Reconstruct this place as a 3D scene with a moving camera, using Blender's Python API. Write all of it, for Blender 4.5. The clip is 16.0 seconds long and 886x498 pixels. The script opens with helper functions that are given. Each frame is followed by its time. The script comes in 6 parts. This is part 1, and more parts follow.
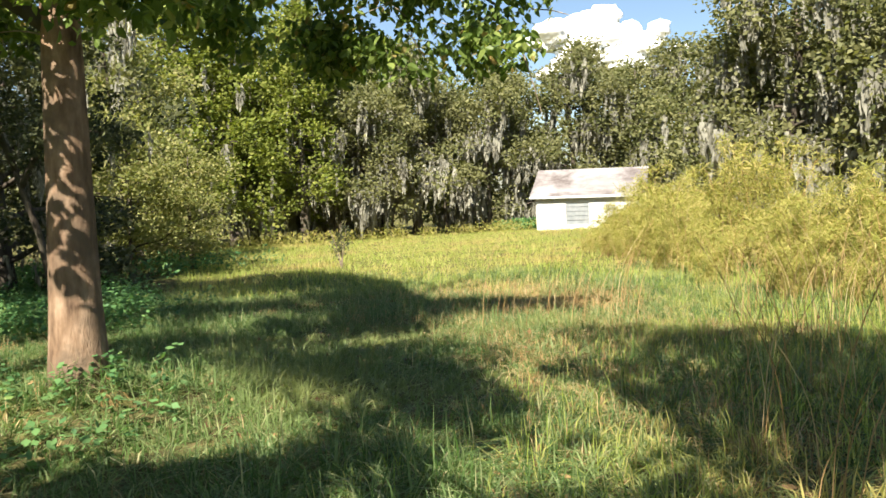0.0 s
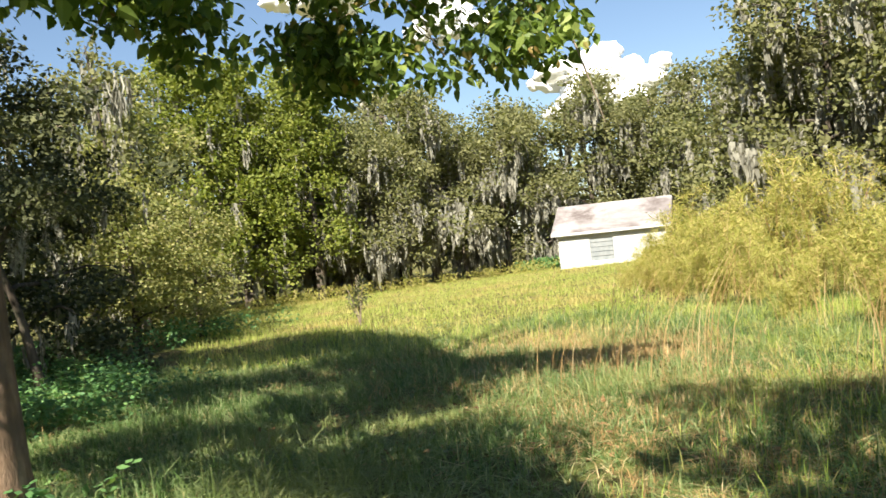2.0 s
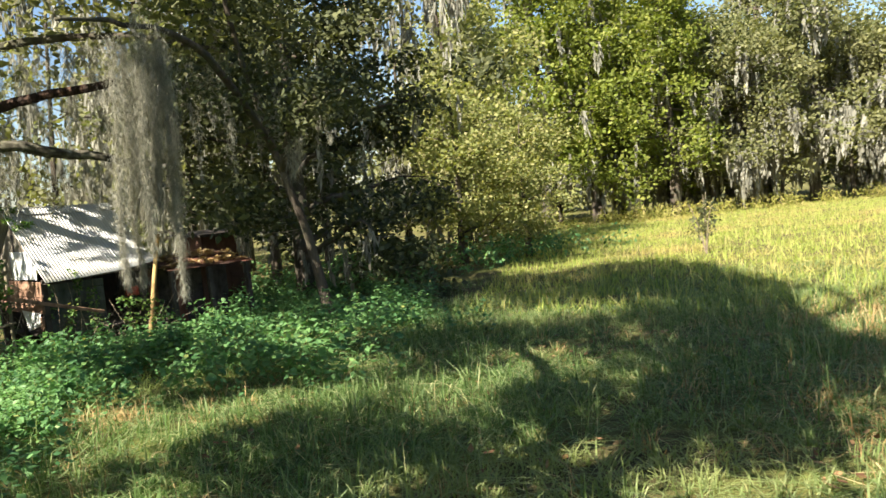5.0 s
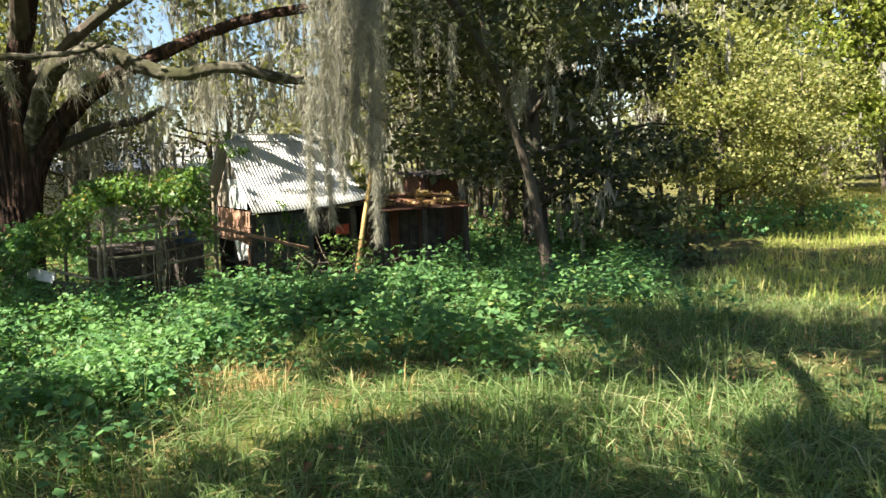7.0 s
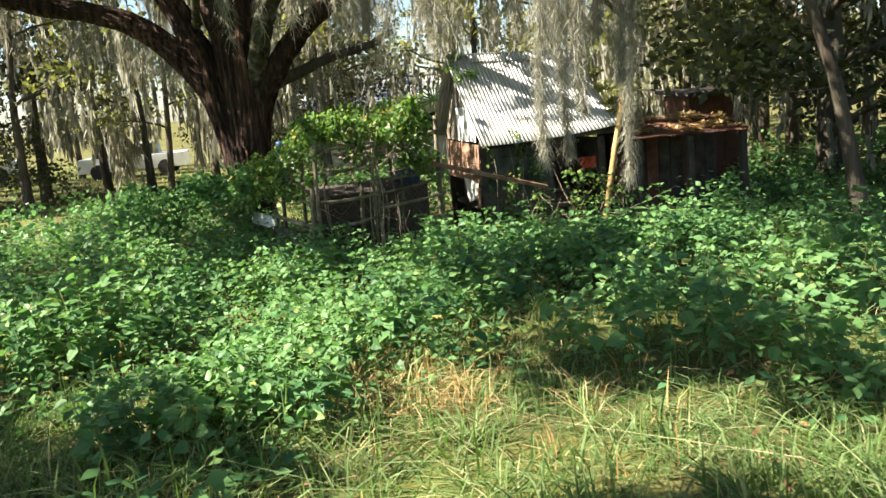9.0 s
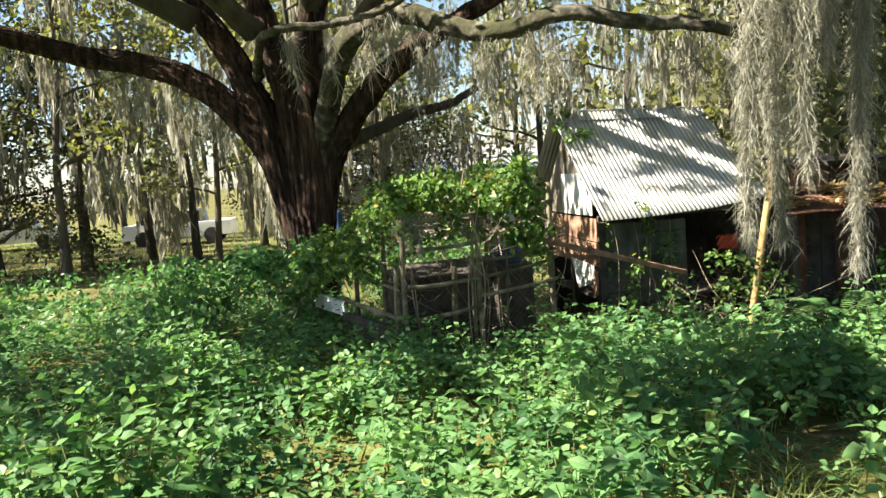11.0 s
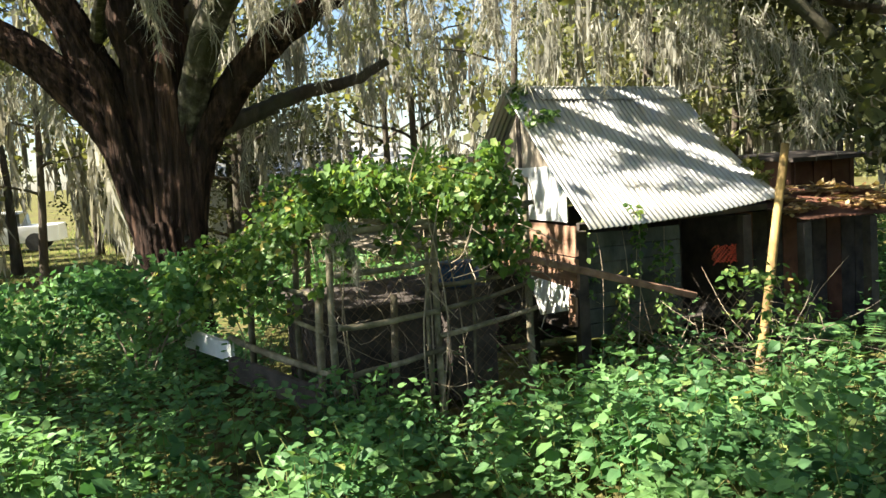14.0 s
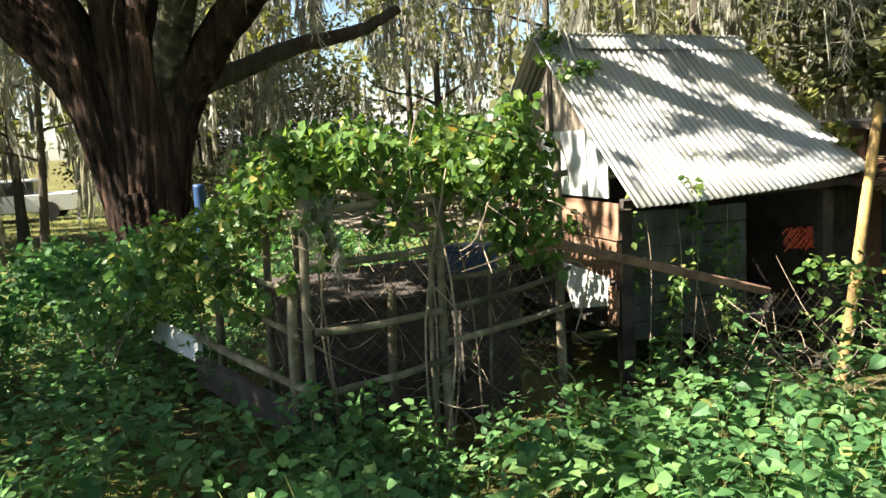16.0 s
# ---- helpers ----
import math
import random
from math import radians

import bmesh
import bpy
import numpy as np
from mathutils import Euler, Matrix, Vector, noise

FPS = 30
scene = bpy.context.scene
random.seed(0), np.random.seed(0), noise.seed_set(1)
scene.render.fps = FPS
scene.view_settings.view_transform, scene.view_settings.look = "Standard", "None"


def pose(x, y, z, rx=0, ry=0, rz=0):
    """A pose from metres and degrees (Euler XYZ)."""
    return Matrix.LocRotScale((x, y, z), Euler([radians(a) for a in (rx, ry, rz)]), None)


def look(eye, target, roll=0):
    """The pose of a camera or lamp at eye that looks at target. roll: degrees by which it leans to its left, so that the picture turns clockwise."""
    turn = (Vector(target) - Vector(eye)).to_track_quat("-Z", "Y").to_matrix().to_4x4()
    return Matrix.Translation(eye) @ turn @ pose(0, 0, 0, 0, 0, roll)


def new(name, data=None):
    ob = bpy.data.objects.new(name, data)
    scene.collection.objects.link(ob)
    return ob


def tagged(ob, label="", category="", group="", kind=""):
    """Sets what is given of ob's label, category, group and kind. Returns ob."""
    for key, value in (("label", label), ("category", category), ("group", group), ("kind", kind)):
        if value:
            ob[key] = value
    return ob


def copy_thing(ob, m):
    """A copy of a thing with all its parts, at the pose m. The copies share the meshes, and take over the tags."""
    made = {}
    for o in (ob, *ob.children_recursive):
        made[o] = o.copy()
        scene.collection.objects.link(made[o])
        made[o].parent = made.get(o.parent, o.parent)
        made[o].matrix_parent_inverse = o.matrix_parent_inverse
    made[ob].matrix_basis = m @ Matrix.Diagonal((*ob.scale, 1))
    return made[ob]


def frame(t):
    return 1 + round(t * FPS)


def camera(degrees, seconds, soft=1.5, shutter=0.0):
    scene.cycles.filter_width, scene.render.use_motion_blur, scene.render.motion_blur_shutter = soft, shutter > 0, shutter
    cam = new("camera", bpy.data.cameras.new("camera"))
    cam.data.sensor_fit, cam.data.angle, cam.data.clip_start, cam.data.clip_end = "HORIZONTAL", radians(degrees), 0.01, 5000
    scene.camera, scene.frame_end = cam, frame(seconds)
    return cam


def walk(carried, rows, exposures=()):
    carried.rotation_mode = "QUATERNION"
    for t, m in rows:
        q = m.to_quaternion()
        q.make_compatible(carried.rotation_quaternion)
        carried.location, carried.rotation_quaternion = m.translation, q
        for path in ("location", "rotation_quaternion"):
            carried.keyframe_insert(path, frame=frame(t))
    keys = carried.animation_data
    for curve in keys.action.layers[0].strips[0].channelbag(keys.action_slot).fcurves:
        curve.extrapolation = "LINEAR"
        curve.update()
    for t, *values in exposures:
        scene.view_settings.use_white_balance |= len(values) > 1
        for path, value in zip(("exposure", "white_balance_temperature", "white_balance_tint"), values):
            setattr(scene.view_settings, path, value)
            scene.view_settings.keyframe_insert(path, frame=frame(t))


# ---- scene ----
cam = camera(55.7, 16.0, soft=1.5, shutter=0.12)
METRES, EYE, TILT, LEAN, TURN = 16.1, 1.5, 0.0, 0.0, 17.5
ROWS = [
    (0.0, 0.0, 0.0, 0.0, -0.13, -3.9, 1.95),
    (0.5, -0.0083, 0.0322, 0.0011, -4.02, -2.66, 4.18),
    (1.0, -0.0132, 0.0661, 0.0008, 5.48, -1.52, 5.54),
    (1.5, -0.0192, 0.0982, 0.0001, 10.62, -0.05, 4.98),
    (2.0, -0.0115, 0.1297, -0.0042, 0.92, -0.67, 6.03),
    (2.5, -0.0047, 0.1677, -0.0042, -1.64, -2.01, 4.44),
    (3.0, -0.0073, 0.2059, -0.0047, 3.83, -3.2, 2.96),
    (3.5, -0.0047, 0.2511, -0.0089, 10.22, -3.44, 3.79),
    (4.0, -0.0095, 0.2904, -0.0114, 16.42, -3.42, 3.06),
    (4.5, -0.0093, 0.3216, -0.0076, 19.7, -3.3, 4.29),
    (5.0, -0.0101, 0.3583, -0.0077, 25.47, -4.26, 5.33),
    (7.5, -0.0776, 0.5024, -0.0192, 46.42, -5.21, 2.87),
    (8.0, -0.1009, 0.5329, -0.0221, 50.12, -4.75, 4.15),
    (8.5, -0.1212, 0.5492, -0.027, 53.74, -10.62, 3.27),
    (9.0, -0.1499, 0.5628, -0.0242, 59.94, -10.24, 4.94),
    (11.5, -0.3118, 0.5879, -0.0265, 61.77, -4.06, 3.66),
    (12.0, -0.3406, 0.593, -0.0253, 55.17, -3.33, 4.23),
    (12.5, -0.3691, 0.6027, -0.0259, 52.83, -3.9, 4.27),
    (13.0, -0.3902, 0.6037, -0.0274, 51.83, -4.63, 3.02),
    (13.5, -0.4114, 0.6065, -0.0284, 50.47, -5.37, 3.19),
    (14.0, -0.4359, 0.6186, -0.0292, 52.19, -5.75, 3.75),
    (14.5, -0.4511, 0.6261, -0.0309, 51.46, -5.55, 1.81),
    (15.0, -0.4724, 0.6355, -0.0296, 48.02, -4.02, 0.07),
    (15.5, -0.4855, 0.6513, -0.034, 50.02, -5.99, 1.09),
    (16.0, -0.4926, 0.6706, -0.0335, 54.17, -7.59, 3.35),
]
walk(cam, [(t, pose(0, 0, EYE, TILT, LEAN, TURN) @ pose(METRES * x, METRES * y, METRES * z, 90 + pitch, roll, yaw)) for t, x, y, z, yaw, pitch, roll in ROWS],
     exposures=[(0.0, 1.6), (3.5, 1.65), (5.0, 1.9), (7.5, 2.15), (9.0, 2.2), (16.0, 2.25)])
# ---- world, sun, exposure ----
SUN_ELEV = 43.0
world = bpy.data.worlds.new("world")
scene.world = world
world.use_nodes = True
wn = world.node_tree
wn.nodes.clear()
sky = wn.nodes.new("ShaderNodeTexSky")
sky.sky_type, sky.sun_disc = "NISHITA", False
sky.sun_elevation, sky.sun_rotation = radians(SUN_ELEV), radians(180)
sky.dust_density, sky.ozone_density = 0.6, 2.0
back = wn.nodes.new("ShaderNodeBackground")
back.inputs["Strength"].default_value = 0.05
wout = wn.nodes.new("ShaderNodeOutputWorld")
wn.links.new(sky.outputs[0], back.inputs[0])
wn.links.new(back.outputs[0], wout.inputs[0])
sun_data = bpy.data.lights.new("sun", "SUN")
sun_data.energy, sun_data.angle, sun_data.color = 5.0, radians(0.45), (1.0, 0.93, 0.80)
sun = new("sun", sun_data)
sun.matrix_world = look((0, -math.cos(radians(SUN_ELEV)) * 60, math.sin(radians(SUN_ELEV)) * 60), (0, 0, 0))

# ---- materials ----


def nodes_of(name):
    m = bpy.data.materials.new(name)
    m.use_nodes = True
    nt = m.node_tree
    nt.nodes.clear()
    out = nt.nodes.new("ShaderNodeOutputMaterial")
    return m, nt, out


def ramp(nt, fac, stops):
    r = nt.nodes.new("ShaderNodeValToRGB")
    el = r.color_ramp.elements
    while len(el) < len(stops):
        el.new(0.5)
    for e, (p, c) in zip(el, stops):
        e.position, e.color = p, (*c, 1)
    nt.links.new(fac, r.inputs[0])
    return r.outputs[0]


def noise_tex(nt, scale, detail=4.0, rough=0.55, stretch=None, coord="Object"):
    n = nt.nodes.new("ShaderNodeTexNoise")
    n.inputs["Scale"].default_value, n.inputs["Detail"].default_value = scale, detail
    n.inputs["Roughness"].default_value = rough
    tc = nt.nodes.new("ShaderNodeTexCoord")
    if stretch:
        mp = nt.nodes.new("ShaderNodeMapping")
        mp.inputs["Scale"].default_value = stretch
        nt.links.new(tc.outputs[coord], mp.inputs[0])
        nt.links.new(mp.outputs[0], n.inputs["Vector"])
    else:
        nt.links.new(tc.outputs[coord], n.inputs["Vector"])
    return n.outputs[0]


def mix_col(nt, fac, a, b, mode="MIX"):
    m = nt.nodes.new("ShaderNodeMix")
    m.data_type, m.blend_type = "RGBA", mode
    for i, v in ((0, fac), (6, a), (7, b)):
        if isinstance(v, (int, float)):
            m.inputs[i].default_value = v
        elif isinstance(v, tuple):
            m.inputs[i].default_value = (*v, 1)
        else:
            nt.links.new(v, m.inputs[i])
    return m.outputs[2]


def world_noise(nt, scale, detail=2.0):
    g = nt.nodes.new("ShaderNodeNewGeometry")
    n = nt.nodes.new("ShaderNodeTexNoise")
    n.inputs["Scale"].default_value, n.inputs["Detail"].default_value = scale, detail
    nt.links.new(g.outputs["Position"], n.inputs["Vector"])
    return n.outputs[0], g


def foliage(name, stops, patch=None, thin=0.35, rough=0.5, patch_scale=0.5, patch_at=(0.42, 0.6), through_tint=(1.15, 1.2, 0.55)):
    """Leaves: a colour for each leaf, broad patches over the ground, light passing through."""
    m, nt, out = nodes_of(name)
    fac, g = world_noise(nt, patch_scale)
    col = ramp(nt, g.outputs["Random Per Island"], stops)
    if patch:
        pf = ramp(nt, fac, [(patch_at[0], (0, 0, 0)), (patch_at[1], (1, 1, 1))])
        col = mix_col(nt, pf, col, mix_col(nt, 0.75, col, patch))
    b = nt.nodes.new("ShaderNodeBsdfPrincipled")
    b.inputs["Roughness"].default_value = rough
    b.inputs["Specular IOR Level"].default_value = 0.22
    tr = nt.nodes.new("ShaderNodeBsdfTranslucent")
    nt.links.new(col, b.inputs["Base Color"])
    nt.links.new(mix_col(nt, 1.0, col, through_tint, "MULTIPLY"), tr.inputs[0])
    ms = nt.nodes.new("ShaderNodeMixShader")
    ms.inputs[0].default_value = thin
    nt.links.new(b.outputs[0], ms.inputs[1])
    nt.links.new(tr.outputs[0], ms.inputs[2])
    nt.links.new(ms.outputs[0], out.inputs[0])
    return m


def solid(name, stops, scale=6.0, detail=6.0, rough=0.8, stretch=None, bump=0.3, bump_scale=None, metal=0.0, stain=None, stain_scale=1.2, vary=0.0, spec=0.4, depth=0.02):
    """An opaque surface: grain, broad stains and fine relief."""
    m, nt, out = nodes_of(name)
    n = noise_tex(nt, scale, detail, 0.6, stretch)
    col = ramp(nt, n, stops)
    if stain:
        s = noise_tex(nt, stain_scale, 5.0, 0.65)
        sf = ramp(nt, s, [(0.45, (0, 0, 0)), (0.62, (1, 1, 1))])
        col = mix_col(nt, sf, col, stain)
    if vary:
        oi = nt.nodes.new("ShaderNodeObjectInfo")
        vf = ramp(nt, oi.outputs["Random"], [(0.0, (1 - vary,) * 3), (1.0, (1 + vary,) * 3)])
        col = mix_col(nt, 1.0, col, vf, "MULTIPLY")
    b = nt.nodes.new("ShaderNodeBsdfPrincipled")
    b.inputs["Roughness"].default_value, b.inputs["Metallic"].default_value = rough, metal
    b.inputs["Specular IOR Level"].default_value = spec
    nt.links.new(col, b.inputs["Base Color"])
    if bump:
        bn = noise_tex(nt, bump_scale or scale * 2, 6.0, 0.65, stretch)
        bp = nt.nodes.new("ShaderNodeBump")
        bp.inputs["Strength"].default_value, bp.inputs["Distance"].default_value = bump, depth
        nt.links.new(bn, bp.inputs["Height"])
        nt.links.new(bp.outputs[0], b.inputs["Normal"])
    nt.links.new(b.outputs[0], out.inputs[0])
    return m


M = {}
M["soil"] = solid("soil", [(0.3, (0.045, 0.038, 0.018)), (0.5, (0.10, 0.088, 0.038)), (0.68, (0.19, 0.15, 0.07)), (0.8, (0.28, 0.22, 0.11))], 9, 9, 0.95, bump=1.0, bump_scale=30, stain=(0.15, 0.155, 0.045), stain_scale=0.7, spec=0.05)
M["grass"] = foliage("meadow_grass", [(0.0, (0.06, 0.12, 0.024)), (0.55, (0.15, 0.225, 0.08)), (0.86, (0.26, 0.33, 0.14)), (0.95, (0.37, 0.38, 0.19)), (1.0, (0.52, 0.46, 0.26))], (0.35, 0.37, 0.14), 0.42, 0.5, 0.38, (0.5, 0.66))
# paler, yellower copy of the grass with full sun put into its colour
M["far_grass"] = foliage("sunlit_field_grass", [(0.0, (0.27, 0.36, 0.07)), (0.5, (0.39, 0.44, 0.115)), (0.88, (0.49, 0.47, 0.16)), (1.0, (0.62, 0.52, 0.24))], (0.58, 0.43, 0.19), 0.5, 0.65, 0.33, (0.50, 0.66))
M["straw"] = foliage("dry_straw", [(0.0, (0.27, 0.16, 0.065)), (0.6, (0.45, 0.30, 0.135)), (1.0, (0.60, 0.47, 0.27))], None, 0.25, 0.7)
M["weed"] = foliage("weed_leaves", [(0.0, (0.034, 0.092, 0.030)), (0.5, (0.080, 0.182, 0.070)), (0.92, (0.155, 0.295, 0.105)), (0.985, (0.25, 0.33, 0.10)), (1.0, (0.36, 0.32, 0.10))], (0.17, 0.30, 0.10), 0.38, 0.48, 1.7, through_tint=(1.0, 1.15, 0.7))
M["vine"] = foliage("vine_leaves", [(0.0, (0.042, 0.095, 0.028)), (0.6, (0.12, 0.21, 0.055)), (0.93, (0.25, 0.33, 0.10)), (1.0, (0.42, 0.27, 0.09))], None, 0.4, 0.42)
M["oak_leaf"] = foliage("oak_leaves", [(0.0, (0.08, 0.095, 0.038)), (0.6, (0.16, 0.17, 0.07)), (1.0, (0.27, 0.26, 0.115))], (0.20, 0.195, 0.09), 0.42, 0.65, 0.35)
M["dark_leaf"] = foliage("evergreen_leaves", [(0.0, (0.027, 0.036, 0.018)), (0.6, (0.060, 0.071, 0.034)), (1.0, (0.15, 0.155, 0.065))], (0.10, 0.105, 0.042), 0.22, 0.65, 0.5)
M["yellow_leaf"] = foliage("yellowing_leaves", [(0.0, (0.14, 0.165, 0.05)), (0.6, (0.26, 0.27, 0.095)), (1.0, (0.40, 0.36, 0.165))], None, 0.45, 0.55)
M["cypress_leaf"] = foliage("cypress_leaves", [(0.0, (0.10, 0.14, 0.022)), (0.6, (0.205, 0.24, 0.045)), (1.0, (0.34, 0.34, 0.085))], (0.15, 0.175, 0.035), 0.45, 0.6, 0.5)
M["crown_leaf"] = foliage("broad_leaves", [(0.0, (0.06, 0.10, 0.022)), (0.55, (0.15, 0.215, 0.05)), (0.93, (0.31, 0.37, 0.11)), (1.0, (0.36, 0.24, 0.09))], None, 0.48, 0.35)
M["feather"] = foliage("feathery_weed", [(0.0, (0.21, 0.23, 0.05)), (0.6, (0.38, 0.36, 0.09)), (1.0, (0.56, 0.45, 0.19))], None, 0.42, 0.6)
M["moss"] = foliage("hanging_moss", [(0.0, (0.17, 0.165, 0.13)), (0.5, (0.31, 0.30, 0.245)), (1.0, (0.46, 0.445, 0.365))], None, 0.4, 0.9, through_tint=(1.05, 1.0, 0.85))
M["bark"] = solid("grey_bark", [(0.3, (0.035, 0.028, 0.022)), (0.55, (0.10, 0.08, 0.062)), (0.75, (0.20, 0.165, 0.13))], 6, 8, 0.92, (1, 1, 0.2), 1.0, 14, stain=(0.075, 0.075, 0.05), stain_scale=1.3, spec=0.1, depth=0.05)
M["red_bark"] = solid("red_brown_bark", [(0.38, (0.014, 0.010, 0.008)), (0.5, (0.055, 0.034, 0.026)), (0.62, (0.135, 0.08, 0.056)), (0.75, (0.27, 0.165, 0.115))], 14, 9, 0.95, (1, 1, 0.085), 1.0, 20, stain=(0.035, 0.026, 0.021), stain_scale=1.6, spec=0.08, depth=0.08)
# grey boards with the shade under the eave put into the colour
M["shade_wood"] = solid("eave_shaded_boards", [(0.3, (0.022, 0.026, 0.022)), (0.5, (0.055, 0.06, 0.05)), (0.72, (0.10, 0.105, 0.09))], 7, 7, 0.9, (1, 1, 0.4), 0.5, 20, vary=0.3)
M["smooth_bark"] = solid("pale_smooth_bark", [(0.32, (0.08, 0.05, 0.032)), (0.5, (0.21, 0.135, 0.085)), (0.72, (0.36, 0.255, 0.175))], 9, 9, 0.9, (1, 1, 0.3), 0.9, 30, stain=(0.14, 0.10, 0.068), stain_scale=2.4, spec=0.15)
M["mossy_bark"] = solid("lichen_bark", [(0.35, (0.025, 0.021, 0.016)), (0.52, (0.09, 0.08, 0.06)), (0.74, (0.32, 0.295, 0.22))], 8, 9, 0.95, None, 1.0, 16, stain=(0.05, 0.05, 0.026), stain_scale=2.2, spec=0.1)
M["twig"] = solid("dry_twig", [(0.3, (0.16, 0.12, 0.08)), (0.7, (0.38, 0.31, 0.22))], 12, 4, 0.9, bump=0.2)
M["stem"] = solid("green_stem", [(0.3, (0.10, 0.13, 0.03)), (0.7, (0.24, 0.24, 0.08))], 12, 3, 0.8, bump=0)
M["tin"] = solid("galvanized_tin", [(0.3, (0.35, 0.35, 0.345)), (0.5, (0.46, 0.46, 0.455)), (0.7, (0.56, 0.56, 0.555))], 2.2, 6, 0.5, (1, 1, 1), 0.12, 20, 0.25, (0.50, 0.47, 0.40), 1.5, 0.06)
M["rust_tin"] = solid("rusty_tin", [(0.3, (0.05, 0.024, 0.016)), (0.5, (0.15, 0.062, 0.036)), (0.72, (0.27, 0.13, 0.08))], 4, 7, 0.85, None, 0.4, 24, 0.1, (0.07, 0.04, 0.03), 1.0, 0.2)
M["plank"] = solid("weathered_plank", [(0.3, (0.11, 0.06, 0.04)), (0.5, (0.24, 0.135, 0.085)), (0.72, (0.36, 0.225, 0.15))], 9, 7, 0.85, (0.2, 1, 1), 0.5, 20, vary=0.25)
M["grey_wood"] = solid("grey_weathered_wood", [(0.3, (0.10, 0.08, 0.06)), (0.5, (0.24, 0.20, 0.15)), (0.72, (0.40, 0.35, 0.27))], 8, 7, 0.9, (1, 1, 0.3), 0.5, 20, vary=0.2)
M["pole"] = solid("bamboo_pole", [(0.3, (0.10, 0.08, 0.05)), (0.55, (0.24, 0.20, 0.13)), (0.75, (0.42, 0.37, 0.27))], 9, 6, 0.85, None, 0.4, 18, stain=(0.09, 0.08, 0.045), stain_scale=4, vary=0.3)
M["yellow_pole"] = solid("peeled_yellow_wood", [(0.3, (0.30, 0.17, 0.05)), (0.55, (0.50, 0.33, 0.12)), (0.75, (0.62, 0.46, 0.21))], 6, 6, 0.75, (1, 1, 0.25), 0.4, 18, stain=(0.13, 0.08, 0.035), stain_scale=2.0)
M["house_paint"] = solid("weathered_house_paint", [(0.3, (0.36, 0.36, 0.35)), (0.55, (0.50, 0.50, 0.49)), (0.8, (0.56, 0.56, 0.55))], 1.5, 7, 0.8, None, 0.15, 18, stain=(0.42, 0.41, 0.38), stain_scale=0.8)
M["grey_paint"] = solid("grey_blue_board", [(0.3, (0.16, 0.18, 0.19)), (0.7, (0.24, 0.25, 0.25))], 3, 6, 0.7, None, 0.15, 18, vary=0.15)
M["white_paint"] = solid("chalky_white_paint", [(0.3, (0.66, 0.66, 0.65)), (0.6, (0.80, 0.80, 0.79)), (0.8, (0.84, 0.84, 0.83))], 3, 6, 0.75, None, 0.15, 18, stain=(0.60, 0.59, 0.55), stain_scale=1.1)
# dark wood; on the lean-to wall this tone stands in for shade
M["dark_wood"] = solid("dark_shaded_wood", [(0.3, (0.025, 0.02, 0.017)), (0.6, (0.075, 0.06, 0.05)), (0.8, (0.12, 0.10, 0.08))], 6, 6, 0.9, None, 0.4, 16)
M["shingle"] = solid("weathered_roofing", [(0.3, (0.16, 0.145, 0.14)), (0.5, (0.28, 0.26, 0.255)), (0.72, (0.37, 0.35, 0.345))], 0.8, 8, 0.9, (0.4, 1, 1), 0.2, 30, stain=(0.11, 0.09, 0.085), stain_scale=0.3, spec=0.15)
M["dead_leaf"] = foliage("dead_leaves", [(0.0, (0.10, 0.05, 0.025)), (0.6, (0.24, 0.13, 0.06)), (1.0, (0.42, 0.27, 0.13))], None, 0.2, 0.7)
M["wire"] = solid("dull_fence_wire", [(0.3, (0.09, 0.055, 0.038)), (0.7, (0.20, 0.14, 0.10))], 20, 3, 0.7, None, 0, None, 0.4)
# blue darkened to stand in for the shade inside the pen
M["blue_plastic"] = solid("shaded_blue_plastic", [(0.3, (0.012, 0.04, 0.11)), (0.7, (0.025, 0.075, 0.19))], 4, 4, 0.5, bump=0.1)
M["orange_plastic"] = solid("orange_red_plastic", [(0.3, (0.55, 0.06, 0.03)), (0.7, (0.75, 0.12, 0.06))], 4, 4, 0.5, bump=0.1)
M["cloud"] = solid("cloud", [(0.3, (0.84, 0.85, 0.87)), (0.7, (0.9, 0.9, 0.9))], 0.01, 4, 1.0, bump=0, spec=0.0)
M["glass"] = solid("dark_car_glass", [(0.3, (0.02, 0.025, 0.03)), (0.7, (0.04, 0.045, 0.05))], 2, 2, 0.1, bump=0)
M["rubber"] = solid("tyre_rubber", [(0.3, (0.02, 0.02, 0.02)), (0.7, (0.04, 0.04, 0.04))], 9, 3, 0.8, bump=0)
M["car_white"] = solid("white_car_paint", [(0.3, (0.74, 0.75, 0.76)), (0.7, (0.80, 0.80, 0.80))], 1, 3, 0.3, bump=0)

# ---- mesh tools ----
RNG = np.random.default_rng(7)


def g(x, y):
    """Height of the ground."""
    x, y = np.asarray(x, float), np.asarray(y, float)
    z = 0.028 * np.clip(x, -30, 20) - 0.02 * np.clip(y, -40, 75)
    z = z - 0.22 * np.clip((-9.0 - x) / 6.0, 0, 1) * np.clip((22 - y) / 8.0, 0, 1)
    return z + 0.33 * np.exp(-((x + 4.95) ** 2 + (y - 5.75) ** 2) / 0.9)


